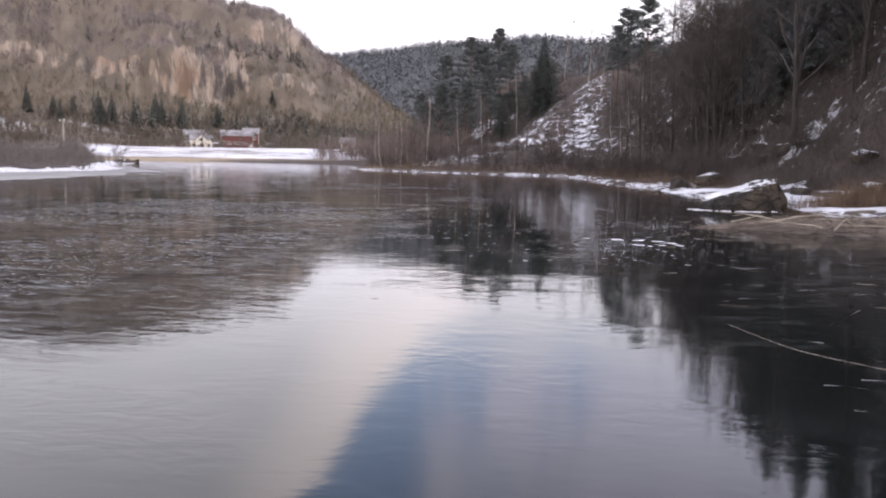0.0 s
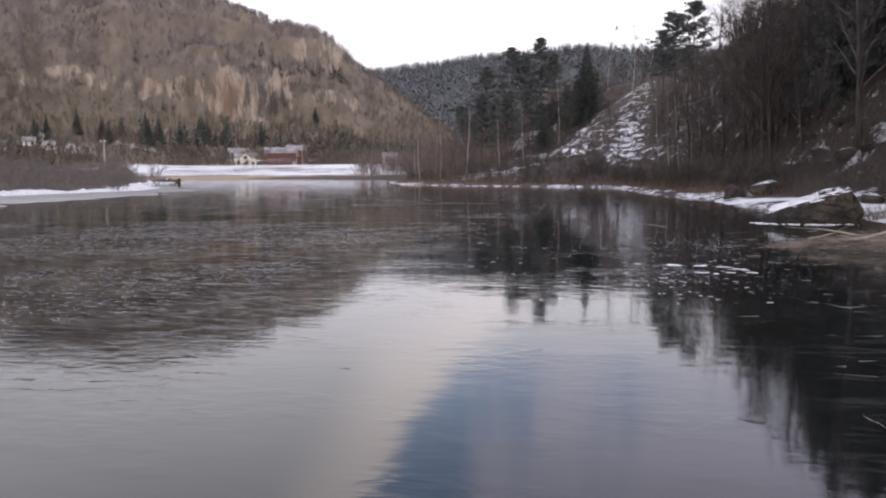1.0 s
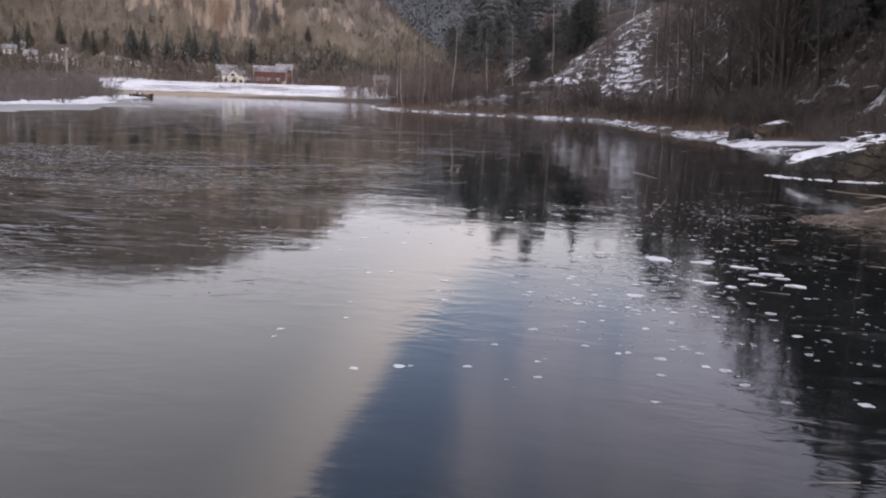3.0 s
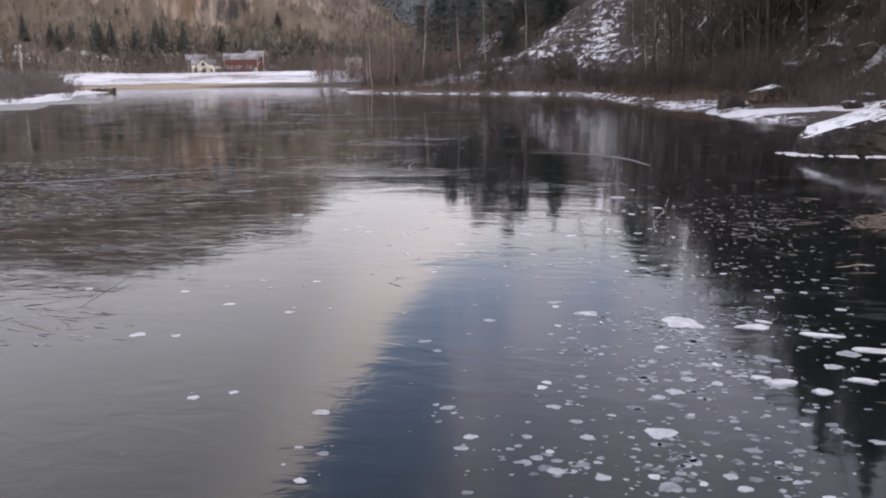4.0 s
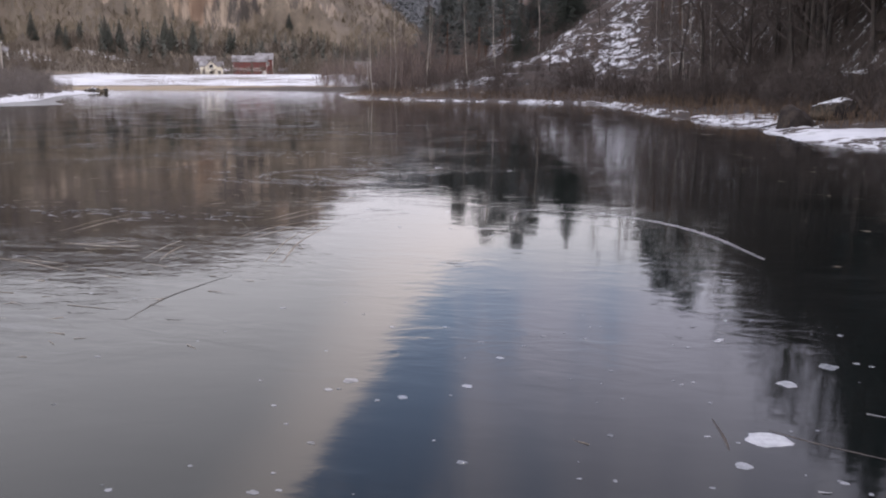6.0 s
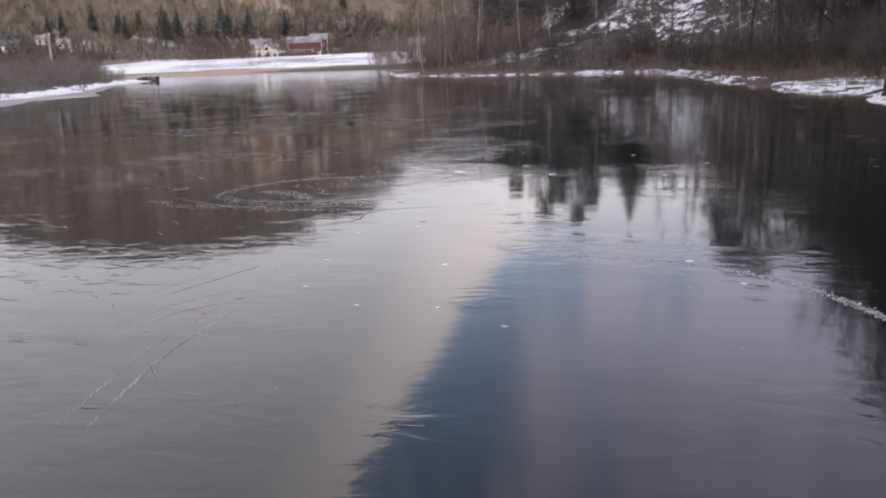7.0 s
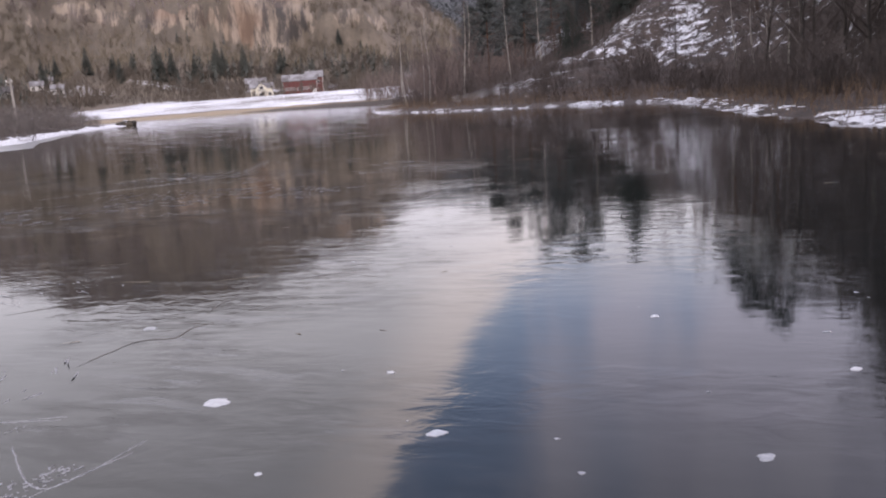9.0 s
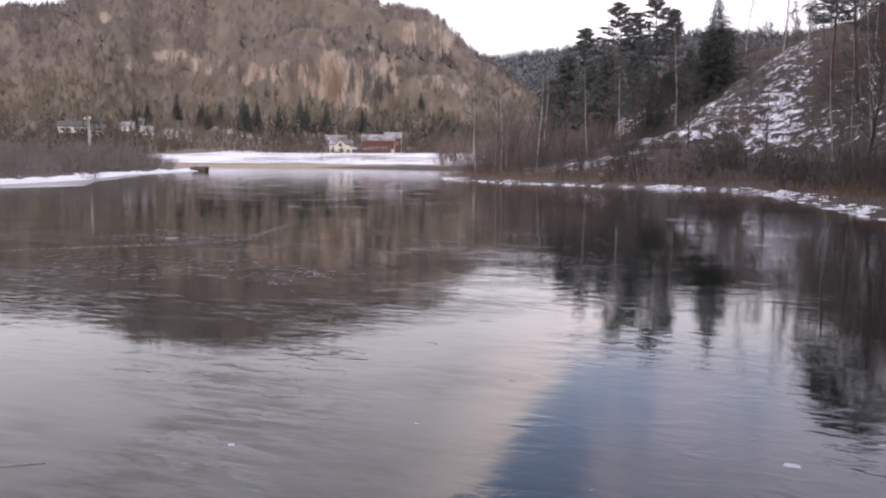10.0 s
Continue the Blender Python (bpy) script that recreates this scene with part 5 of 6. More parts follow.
# snow-dusted ice along the spit
rim = Geo()
steps = 150
for k in range(steps + 1):
    t = k / steps
    y = 22 + 106 * t
    x = float(np.interp(y, [5, 38, 58.5, 69, 80, 100.5, 129], [-43, -46, -45.5, -45, -49.5, -63, -77]))
    w = float(np.interp(y, [22, 38, 49, 63, 70, 80, 129], [14, 14, 12.5, 7.5, 5.5, 2.5, 1.2])) * (1 + 0.22 * noise.noise(Vector((t * 14, 0, 4))) + 0.12 * noise.noise(Vector((t * 50, 2, 4))))
    rim.v += [(x - 1.5, y - 0.6, 0.004), (x + w * 0.5, y - 0.2, 0.012), (x + max(w, 0.3), y, 0.004), (x + max(w, 0.3) + 0.05, y, -0.02)]
for k in range(steps):
    for j in range(3):
        a = k * 4 + j
        rim.f.append((a, a + 1, a + 5, a + 4))
tagged(part("shore_ice", rim, SHORE_ICE, None, "", True), "dull white snow-dusted ice along the spit", "ice", kind="structure")


# ---- marks in and on the ice ----
def disc(x, y, rx, ry, turn, seed, z=0.002):
    """A thin irregular blob that lies on the ice."""
    g2 = Geo()
    n = 20
    ring = []
    for k in range(n):
        a = 2 * math.pi * k / n
        w = 1 + 0.5 * noise.noise(Vector((math.cos(a) * 1.1 + seed, math.sin(a) * 1.1, seed))) + 0.2 * noise.noise(Vector((math.cos(a) * 3 + seed, math.sin(a) * 3, seed)))
        px, py = math.cos(a) * rx * w, math.sin(a) * ry * w
        ring.append((px * math.cos(turn) - py * math.sin(turn), px * math.sin(turn) + py * math.cos(turn)))
    g2.v = [(px, py, -0.002) for px, py in ring] + [(px * 0.9, py * 0.9, z) for px, py in ring] + [(0, 0, z)]
    for k in range(n):
        k2 = (k + 1) % n
        g2.f += [(k, k2, n + k2, n + k), (n + k, n + k2, 2 * n)]
    return g2


r4 = random.Random(29)
# the large white bubbles, patch by patch: place and radius
def bubbles(spots, long_=1.2):
    for x, y, size in spots:
        ob = part("ice_bubble", disc(0, 0, size * r4.uniform(1.0, long_), size * 0.95, r4.uniform(-0.4, 0.4), r4.uniform(0, 90)), BUBBLE)
        ob.matrix_basis = pose(x, y, r4.uniform(0, 0.0012))
        tagged(ob, "flat white gas bubble frozen into the dark ice", "ice bubble", "ice bubbles")


bubbles([
    (-0.56, 9.59, 0.024), (-0.33, 9.71, 0.031), (-0.27, 9.73, 0.018), (0.04, 9.83, 0.022), (-1.24, 10.03, 0.018), (-1.27, 10.21, 0.027), (1.38, 10.28, 0.025), (0.11, 10.32, 0.023), (1.12, 10.35, 0.033), (0.87, 10.38, 0.019),
    (0.93, 10.42, 0.024), (1.20, 10.58, 0.020), (-0.97, 10.62, 0.020), (0.30, 10.76, 0.030), (-0.45, 11.37, 0.022), (0.96, 11.56, 0.045), (1.24, 11.59, 0.030), (0.71, 11.60, 0.031), (1.09, 11.61, 0.019), (0.91, 11.64, 0.026),
    (0.49, 11.80, 0.021), (1.95, 11.82, 0.041), (0.64, 11.97, 0.029), (-0.60, 12.05, 0.037), (0.95, 12.07, 0.062), (-1.30, 12.13, 0.028), (-1.13, 12.23, 0.023), (0.96, 12.50, 0.033), (0.39, 12.55, 0.026), (1.04, 12.59, 0.042),
])
bubbles([
    (1.73, 12.70, 0.039), (1.26, 12.74, 0.031), (1.12, 12.78, 0.035), (1.58, 12.81, 0.080), (-0.25, 13.04, 0.026), (-2.16, 13.07, 0.046), (-1.91, 13.08, 0.035), (1.88, 13.10, 0.045), (1.54, 13.20, 0.043), (2.01, 13.34, 0.056),
    (-0.05, 13.70, 0.033), (-1.41, 13.70, 0.031), (0.56, 13.96, 0.063), (0.33, 14.21, 0.039),
])
bubbles([
    (-1.78, 16.53, 0.022), (-1.32, 16.59, 0.031), (-0.10, 16.68, 0.053), (-1.38, 16.70, 0.034), (-1.74, 16.74, 0.026), (-1.28, 16.75, 0.020), (0.30, 16.76, 0.051), (-1.85, 16.78, 0.021), (-0.15, 16.80, 0.057), (-2.02, 16.81, 0.039),
    (-2.29, 16.83, 0.032), (-0.63, 16.83, 0.020), (0.94, 16.97, 0.037), (-1.93, 17.01, 0.038), (-1.22, 17.05, 0.039), (0.75, 17.06, 0.049), (0.29, 17.08, 0.027), (0.66, 17.16, 0.031),
])
bubbles([
    (-0.10, 17.37, 0.025), (0.46, 17.46, 0.022), (-0.01, 17.53, 0.020), (-2.85, 17.53, 0.045), (0.15, 17.70, 0.026), (-2.89, 17.72, 0.072), (-0.26, 17.80, 0.030), (-0.57, 17.80, 0.048), (0.89, 18.17, 0.036), (0.64, 18.37, 0.027),
    (1.20, 18.67, 0.052), (0.60, 19.22, 0.035), (0.93, 20.25, 0.049), (1.19, 20.58, 0.051),
])
bubbles([
    (-2.24, 24.46, 0.019), (-1.70, 24.48, 0.018), (0.15, 25.30, 0.020), (-1.97, 25.59, 0.027), (-2.96, 25.63, 0.025), (-0.20, 25.89, 0.023), (-3.10, 26.67, 0.031), (-2.64, 27.00, 0.028), (-3.08, 29.56, 0.071), (-2.59, 30.01, 0.017),
    (-0.53, 30.43, 0.036), (-1.94, 30.52, 0.042), (-3.25, 30.79, 0.072), (-2.46, 31.33, 0.022), (-0.02, 31.55, 0.029), (-4.62, 32.15, 0.054), (-1.06, 32.54, 0.029), (-3.95, 34.44, 0.021),
    (-3.18, 35.15, 0.016), (-1.17, 35.23, 0.037),
])
bubbles([(0.73, 19.51, 0.075), (-4.46, 19.68, 0.12), (-3.8, 54.2, 0.26), (-1.25, 50.0, 0.24), (-16.3, 55.5, 0.22), (-1.6, 47.6, 0.20), (-12.3, 44.3, 0.10)], 1.8)
bubbles([(-0.69, 16.18, 0.043), (-0.69, 15.21, 0.014), (-0.16, 15.32, 0.014), (-0.10, 15.40, 0.025), (0.02, 15.25, 0.021), (0.08, 15.37, 0.018), (-0.05, 15.21, 0.014), (-0.26, 14.82, 0.012), (0.14, 14.95, 0.013), (-1.58, 14.43, 0.016), (-0.96, 14.61, 0.012), (-0.94, 14.70, 0.012), (-0.94, 14.83, 0.012), (-0.70, 15.02, 0.029)])
for _ in range(60):
    y = r4.uniform(9.5, 16)
    x, size = r4.gauss(1.35, 0.75), r4.uniform(0.010, 0.032)
    ob = part("ice_bubble", disc(0, 0, size * r4.uniform(1, 1.5), size, r4.uniform(-0.4, 0.4), r4.uniform(0, 90)), BUBBLE)
    ob.matrix_basis = pose(x, y, r4.uniform(0, 0.0012))
    tagged(ob, "small white gas bubble frozen into the dark ice", "ice bubble", "ice bubbles")
for k in range(55):
    x, y = (r4.gauss(0.7, 0.6), r4.uniform(15.2, 18.8)) if k < 38 else (r4.gauss(-2.0, 0.8), r4.uniform(13.5, 17.5))
    size = r4.uniform(0.010, 0.030)
    ob = part("ice_bubble", disc(0, 0, size * r4.uniform(1, 1.5), size, r4.uniform(-0.4, 0.4), r4.uniform(0, 90)), BUBBLE)
    ob.matrix_basis = pose(x, y, r4.uniform(0, 0.0012))
    tagged(ob, "small white gas bubble frozen into the dark ice", "ice bubble", "ice bubbles")
# countless little ones
tiny = Geo()
for _ in range(1000):
    y = r4.choice((r4.uniform(9.5, 16), r4.uniform(10.5, 15.5), r4.uniform(15, 21.5), r4.uniform(22, 36)))
    x = r4.gauss(1.5, 0.95) if y < 16 else r4.gauss(0.2, 1.6) if y < 22 else r4.gauss(-0.8, 1.8)
    if x < -4.5 or (y > 22 and r4.random() < 0.85):
        continue
    s = abs(r4.gauss(0, 0.008)) + 0.004
    d = disc(0, 0, s * r4.uniform(1, 1.6), s, 0, r4.uniform(0, 90), 0.0015)
    tiny.add([(px + x, py + y, pz) for px, py, pz in d.v], d.f)
for _ in range(46):
    cx, cy = r4.gauss(1.15, 0.45), r4.uniform(11.6, 14.2)
    for _ in range(r4.randint(6, 26)):
        x, y, s = cx + r4.gauss(0, 0.09), cy + r4.gauss(0, 0.13), abs(r4.gauss(0, 0.010)) + 0.004
        d = disc(0, 0, s * r4.uniform(1, 1.7), s, r4.uniform(-0.5, 0.5), r4.uniform(0, 90), 0.0015)
        tiny.add([(px + x, py + y, pz) for px, py, pz in d.v], d.f)
tagged(part("small_ice_bubbles", tiny, FAINT_BUBBLE), "scatter of tiny white bubbles in the ice", "ice bubbles", kind="stuff")


def ribbon(name, pts, width, material, label, category, seed=1.0):
    """A low rimed ridge or frozen straw along a curved line."""
    g2 = Geo()
    n = 120
    line = [Vector((*p, 0)) for p in pts]
    r5 = random.Random(seed)
    shake = min(0.012, 0.0022 * sum((b - a).length for a, b in zip(line, line[1:])))
    path = []
    for k in range(n + 1):
        q = k / n * (len(line) - 1)
        i = min(int(q), len(line) - 2)
        p0, p1, p2, p3 = line[max(i - 1, 0)], line[i], line[i + 1], line[min(i + 2, len(line) - 1)]
        t = q - i
        path.append(0.5 * (2 * p1 + (p2 - p0) * t + (2 * p0 - 5 * p1 + 4 * p2 - p3) * t * t + (3 * p1 - p0 - 3 * p2 + p3) * t ** 3) + Vector((r5.gauss(0, shake), r5.gauss(0, shake), 0)))
    g2.tube(path, [max(0.003, width * (0.85 + 0.25 * r5.random()) * (0.4 + 0.6 * math.sin(math.pi * k / n))) for k in range(n)] + [0.002], 5)
    ob = part(name, g2, material)
    ob.scale = (1, 1, 0.3)
    return tagged(ob, label, category)


def rime_line(pts, width, count, label, seed, fleck=0.010, lean=0.85):
    """A refrozen crack: a band of rime flecks along a curved line, thinning at its ends."""
    r5 = random.Random(seed)
    line = [Vector((*p, 0)) for p in pts]
    g2 = Geo()
    for _ in range(count):
        q = r5.random() ** lean * (len(line) - 1)
        i = min(int(q), len(line) - 2)
        p = line[i].lerp(line[i + 1], q - i)
        across = (line[i + 1] - line[i]).normalized().cross(Vector((0, 0, 1)))
        p = p + across * r5.gauss(0, width * 0.4 * (0.4 + math.sin(math.pi * q / (len(line) - 1))))
        size = r5.uniform(0.3, 1.0) * fleck
        d = disc(0, 0, size * r5.uniform(1.2, 2.6), size, r5.uniform(0, 3), r5.uniform(0, 90), 0.0015)
        g2.add([(px + p.x, py + p.y, pz) for px, py, pz in d.v], d.f)
    return tagged(part("ice_crack", g2, FROST), label, "ice crack", kind="stuff")


rime_line([(-1.5, 25.95), (-1.1, 25.98), (-0.7, 25.95), (-0.3, 25.85), (0.05, 25.68), (0.34, 25.45), (0.62, 25.12), (0.83, 24.75), (0.98, 24.4), (1.09, 24.05), (1.26, 23.5)], 0.045, 2000, "long curved band of rime across the dark ice", 2, 0.0058, 0.42)
rime_line([(-8.9, 20.0), (-8.4, 20.35), (-7.8, 20.68), (-7.4, 20.92), (-6.7, 21.65), (-6.2, 22.1), (-5.65, 22.45)], 0.06, 1500, "long straight band of rime across the ice", 3)
ribbon("frozen_reed", [(-5.1, 18.19), (-4.6, 18.45), (-4.17, 18.67)], 0.007, STRAW, "straight pale straw frozen in the ice", "straw", 4)
ribbon("frozen_reed", [(-3.86, 18.96), (-3.5, 19.15), (-3.12, 19.3)], 0.007, STRAW, "straight pale straw frozen in the ice", "straw", 5)
ribbon("frozen_stick", [(-2.71, 17.55), (-2.63, 17.25), (-2.56, 16.95)], 0.007, WET_STICK, "thin dark stick frozen in the ice", "stick", 6)
ribbon("frozen_stick", [(-3.1, 14.53), (-3.02, 14.1), (-2.94, 13.67)], 0.006, WET_STICK, "short dark stick frozen in the ice", "stick", 7)
ribbon("frozen_stick", [(2.07, 4.95), (2.38, 4.11), (2.62, 3.72), (3.01, 3.33), (3.5, 2.9)], 0.007, STRAW, "thin curved twig lying on the ice", "stick", 8)
rime_line([(-13.4, 41.0), (-12.7, 41.9), (-12.1, 42.6), (-11.5, 43.3), (-10.9, 44.5), (-11.4, 46.2), (-12.1, 48.3)], 0.30, 700, "pale refrozen crack in the lake ice", 10)
ribbon("frozen_stick", [(1.3, 19.35), (0.95, 19.5), (0.75, 19.62)], 0.007, WET_STICK, "dark twig frozen beside a white bubble", "stick", 11)
ribbon("frozen_stick", [(0.52, 19.7), (0.55, 19.5), (0.56, 19.36)], 0.007, WET_STICK, "short dark twig on the ice", "stick", 12)

rime_line([(1.35, 19.48), (1.26, 18.36), (1.2, 18.16), (1.11, 17.7), (1.12, 17.0)], 0.015, 80, "short zigzag crack of white rime", 13, 0.006)
rime_line([(1.38, 19.65), (1.32, 19.06), (1.25, 18.46), (1.17, 17.86), (1.14, 17.36)], 0.012, 55, "thin broken line of white rime", 14, 0.005)
ribbon("frozen_stick", [(2.46, 15.62), (2.56, 15.66), (2.66, 15.74), (2.78, 15.74)], 0.014, STRAW, "short pale bent twig on the ice", "stick", 16)
ribbon("ice_crack", [(-0.15, 16.95), (0.14, 16.92), (0.3, 16.85), (0.48, 16.8), (0.67, 16.82), (0.88, 16.89)], 0.006, WET_STICK, "thin dark crack line in clear ice", "ice crack", 15)
for x, y, size, long_ in ((1.15, 13.82, 0.115, 1.2), (1.58, 13.8, 0.05, 2.2), (1.92, 13.68, 0.04, 2.8), (2.16, 13.42, 0.04, 2.6), (2.3, 12.95, 0.05, 1.8), (1.58, 12.81, 0.04, 2.0), (1.98, 12.9, 0.03, 2.4), (0.56, 13.94, 0.022, 3.0), (1.74, 12.70, 0.034, 1.5), (1.48, 12.86, 0.022, 2.4), (1.66, 13.92, 0.022, 2.2), (2.24, 13.25, 0.024, 2.6)):
    ob = part("ice_floe", disc(0, 0, size * long_, size, r4.uniform(-0.5, 0.2), r4.uniform(0, 90), 0.006), PLATE)
    ob.matrix_basis = pose(x, y, 0.001)
    tagged(ob, "thin white broken plate of ice", "ice", "ice plates")

# swirls of rime, cracks and reeds further up the lake
for k, pts in enumerate(([(-5.76, 28.68), (-5.8, 29.23), (-5.66, 29.64), (-5.3, 29.97), (-4.74, 30.2), (-4.12, 30.32)], [(-5.76, 28.68), (-5.27, 28.3), (-4.82, 28.17), (-4.28, 28.2), (-3.78, 28.16), (-3.37, 27.91)],
                         [(-6.43, 28.31), (-5.75, 27.97), (-5.13, 27.86), (-4.55, 27.77), (-3.77, 27.82)], [(-5.32, 29.05), (-4.83, 28.89), (-4.45, 28.5)], [(-4.13, 29.88), (-3.68, 29.48), (-3.5, 29.99)])):
    rime_line(pts, 0.16, 220, "feathery swirl of rime frozen in the ice", 40 + k, 0.008, 1.0)
    for j in range(2):
        shift = r4.uniform(0.06, 0.34)
        ribbon("rime_thread", [(a + shift * r4.uniform(0.2, 1.2), b + shift * r4.uniform(0.6, 1.3)) for a, b in pts[j:]], 0.0045, FROST, "thin curved thread of rime in the ice", "frost", 50 + 4 * k + j)
for k, pts in enumerate(([(-3.6, 27.03), (-3.37, 27.29), (-3.37, 27.78), (-2.76, 28.08)], [(-3.0, 20.63), (-3.05, 21.16), (-3.0, 21.57), (-2.92, 21.95)], [(-6.24, 32.48), (-6.0, 32.72), (-5.86, 32.93)],
                         [(-4.56, 31.3), (-4.54, 31.57), (-4.49, 31.84), (-4.27, 31.93), (-4.28, 32.16), (-4.2, 32.33)], [(-4.41, 32.6), (-4.45, 32.94), (-4.29, 33.11)])):
    ribbon("ice_crack", pts, 0.010, WET_STICK, "thin dark wandering crack in the ice", "ice crack", 80 + k)
for k, pts in enumerate(([(-5.16, 22.11), (-4.74, 22.0), (-4.3, 21.81)], [(-3.67, 24.54), (-3.55, 24.95), (-3.42, 25.39)], [(-2.72, 22.47), (-2.94, 23.41), (-2.99, 24.33)], [(-3.47, 23.48), (-3.34, 24.14), (-3.07, 24.43)],
                         [(-5.41, 23.46), (-5.43, 24.03), (-5.34, 24.42)], [(-4.96, 22.87), (-4.59, 22.83), (-4.33, 22.92)], [(-3.8, 22.38), (-3.9, 22.76), (-3.93, 23.01)])):
    ribbon("frozen_reed", pts, 0.009, STRAW, "pale bent reed frozen in the ice", "straw", 90 + k)
    ribbon("frozen_reed", [(a - 0.16, b + 0.12 * j) for j, (a, b) in enumerate(pts)], 0.006, STRAW, "thin pale reed frozen in the ice", "straw", 100 + k)

# straws, reed ends and splinters frozen into the surface
litter, dark_litter = Geo(), Geo()
for _ in range(1100):
    zone = r4.random()
    if zone < 0.62:
        x, y = r4.gauss(-6.0, 2.6), r4.gauss(19, 3.5)
    elif zone < 0.74:
        x, y = r4.gauss(3.2, 1.0), r4.uniform(14, 22)
    else:
        x, y = r4.uniform(-14, 5), r4.uniform(5, 48)
    if x > 4.6 + 0.1 * y or y < 4 or (-2.6 < x < 1.8 and r4.random() < 0.93):
        continue
    w = r4.gauss(0, 0.45) + (math.pi if r4.random() < 0.5 else 0)
    length = min(abs(r4.gauss(0, 0.26)) + 0.05, 1.2)
    target = dark_litter if r4.random() < 0.06 else litter
    limb(target, Vector((x, y, 0.003)), Vector((math.cos(w), math.sin(w), 0)), length, r4.uniform(0.0015, 0.0032), 2, r4, 3, 0.0, 0.10)
for g2, mat, words in ((litter, STRAW, "pale straws and reed ends frozen into the ice"), (dark_litter, WET_STICK, "dark splinters and twigs frozen into the ice")):
    g2.v = [(a, b, min(max(c, -0.004), 0.008)) for a, b, c in g2.v]
    tagged(part("frozen_litter", g2, mat), words, "litter", kind="stuff")


# threads and flakes of rime frozen on the surface
threads, flakes = Geo(), Geo()
for _ in range(40):
    x, y = r4.uniform(2.4, 4.6), r4.uniform(1.5, 15)
    w = r4.gauss(0, 0.5) + (math.pi if r4.random() < 0.5 else 0)
    limb(threads, Vector((x, y, 0.002)), Vector((math.cos(w), math.sin(w), 0)), r4.uniform(0.25, 1.3), r4.uniform(0.002, 0.005), 5, r4, 3, 0.0, 0.22)
threads.v = [(a, b, min(max(c, -0.003), 0.005)) for a, b, c in threads.v]
for _ in range(480):
    near_raft = r4.random()
    x, y = (r4.gauss(2.0, 0.45), r4.gauss(17.6, 1.1)) if near_raft < 0.6 else (r4.gauss(2.5, 0.7), r4.uniform(12.5, 19.5)) if near_raft < 0.85 else (r4.gauss(-6, 2), r4.uniform(9, 22))
    if not -9 < x < 3.2:
        continue
    w = r4.gauss(0, 0.5)
    limb(flakes, Vector((x, y, 0.0)), Vector((math.cos(w), math.sin(w), 0)), abs(r4.gauss(0, 0.07)) + 0.02, r4.uniform(0.003, 0.012), 3, r4, 4, 0.0, 0.5)
flakes.v = [(a, b, min(max(c, -0.003), 0.004)) for a, b, c in flakes.v]
# a felt of fine rime strokes over the reedy ice
strokes = Geo()
g8 = np.random.default_rng(81)
cx = np.concatenate([g8.uniform(-15, -1.6, 15000), g8.uniform(-14, -3.2, 5500), g8.uniform(0.8, 3.6, 2500)])
cy = np.concatenate([g8.uniform(2.5, 25, 15000), g8.uniform(27.5, 46, 5500), g8.uniform(5, 20, 2500)])
dense = fbm(cx * 0.28, cy * 0.40, 91, 4) + np.where(cy < 28, 0.10 * (-4.0 - cx).clip(-2, 2), 0.05)
held = np.where(cy < 27, dense > 0.12, (dense > 0.30) & (cx < -4.4) & (cy > 28.5))
cx, cy = cx[held], cy[held]
for x, y in zip(cx.tolist(), cy.tolist()):
    w = r4.gauss(0.05, 0.35) if y < 27 else 1.1 * math.sin(x * 0.55 + 1.3) + 0.5 * math.sin(y * 0.8) + r4.gauss(0, 0.25)
    far_ = 0.7 + y / 60
    limb(strokes, Vector((x, y, 0.0)), Vector((math.cos(w), math.sin(w), 0)), (abs(r4.gauss(0, 0.17)) + 0.06) * far_, r4.uniform(0.002, 0.009) * far_, 2, r4, 3, 0.0, 0.3)
strokes.v = [(a, b, min(max(c, -0.003), 0.004)) for a, b, c in strokes.v]
tagged(part("rime_strokes", strokes, FROST), "felt of fine pale rime strokes on the ice", "frost", kind="stuff")
tagged(part("frost_threads", threads, FROST), "thin curved threads of rime on the ice", "frost", kind="stuff")
tagged(part("frost_flakes", flakes, FLAKE), "scattered pale flakes of broken ice", "frost", kind="stuff")


# ---- houses over the far shore ----
def gable_block(w, d, h, rise):
    g2 = Geo()
    g2.add([(-w / 2, -d / 2, 0), (w / 2, -d / 2, 0), (w / 2, d / 2, 0), (-w / 2, d / 2, 0), (-w / 2, -d / 2, h), (w / 2, -d / 2, h), (w / 2, d / 2, h), (-w / 2, d / 2, h), (-w / 2, 0, h + rise), (w / 2, 0, h + rise)],
           [(0, 1, 5, 4), (2, 3, 7, 6), (1, 2, 6, 9, 5), (3, 0, 4, 8, 7), (3, 2, 1, 0), (4, 5, 9, 8), (6, 7, 8, 9)])
    return g2


def roof_slabs(w, d, h, rise, over=0.5, thick=0.22):
    g2 = Geo()
    for sgn in (-1, 1):
        ex, ey = w / 2 + over, sgn * (d / 2 + over)
        drop = rise / (d / 2) * over
        lower, upper = [(-ex, ey, h - drop), (ex, ey, h - drop)], [(ex, 0, h + rise), (-ex, 0, h + rise)]
        pts = lower + upper
        g2.add([(a, b, c + 0.02) for a, b, c in pts] + [(a, b, c + thick) for a, b, c in pts],
               [(3, 2, 1, 0), (4, 5, 6, 7), (0, 1, 5, 4), (1, 2, 6, 5), (2, 3, 7, 6), (3, 0, 4, 7)])
    return g2


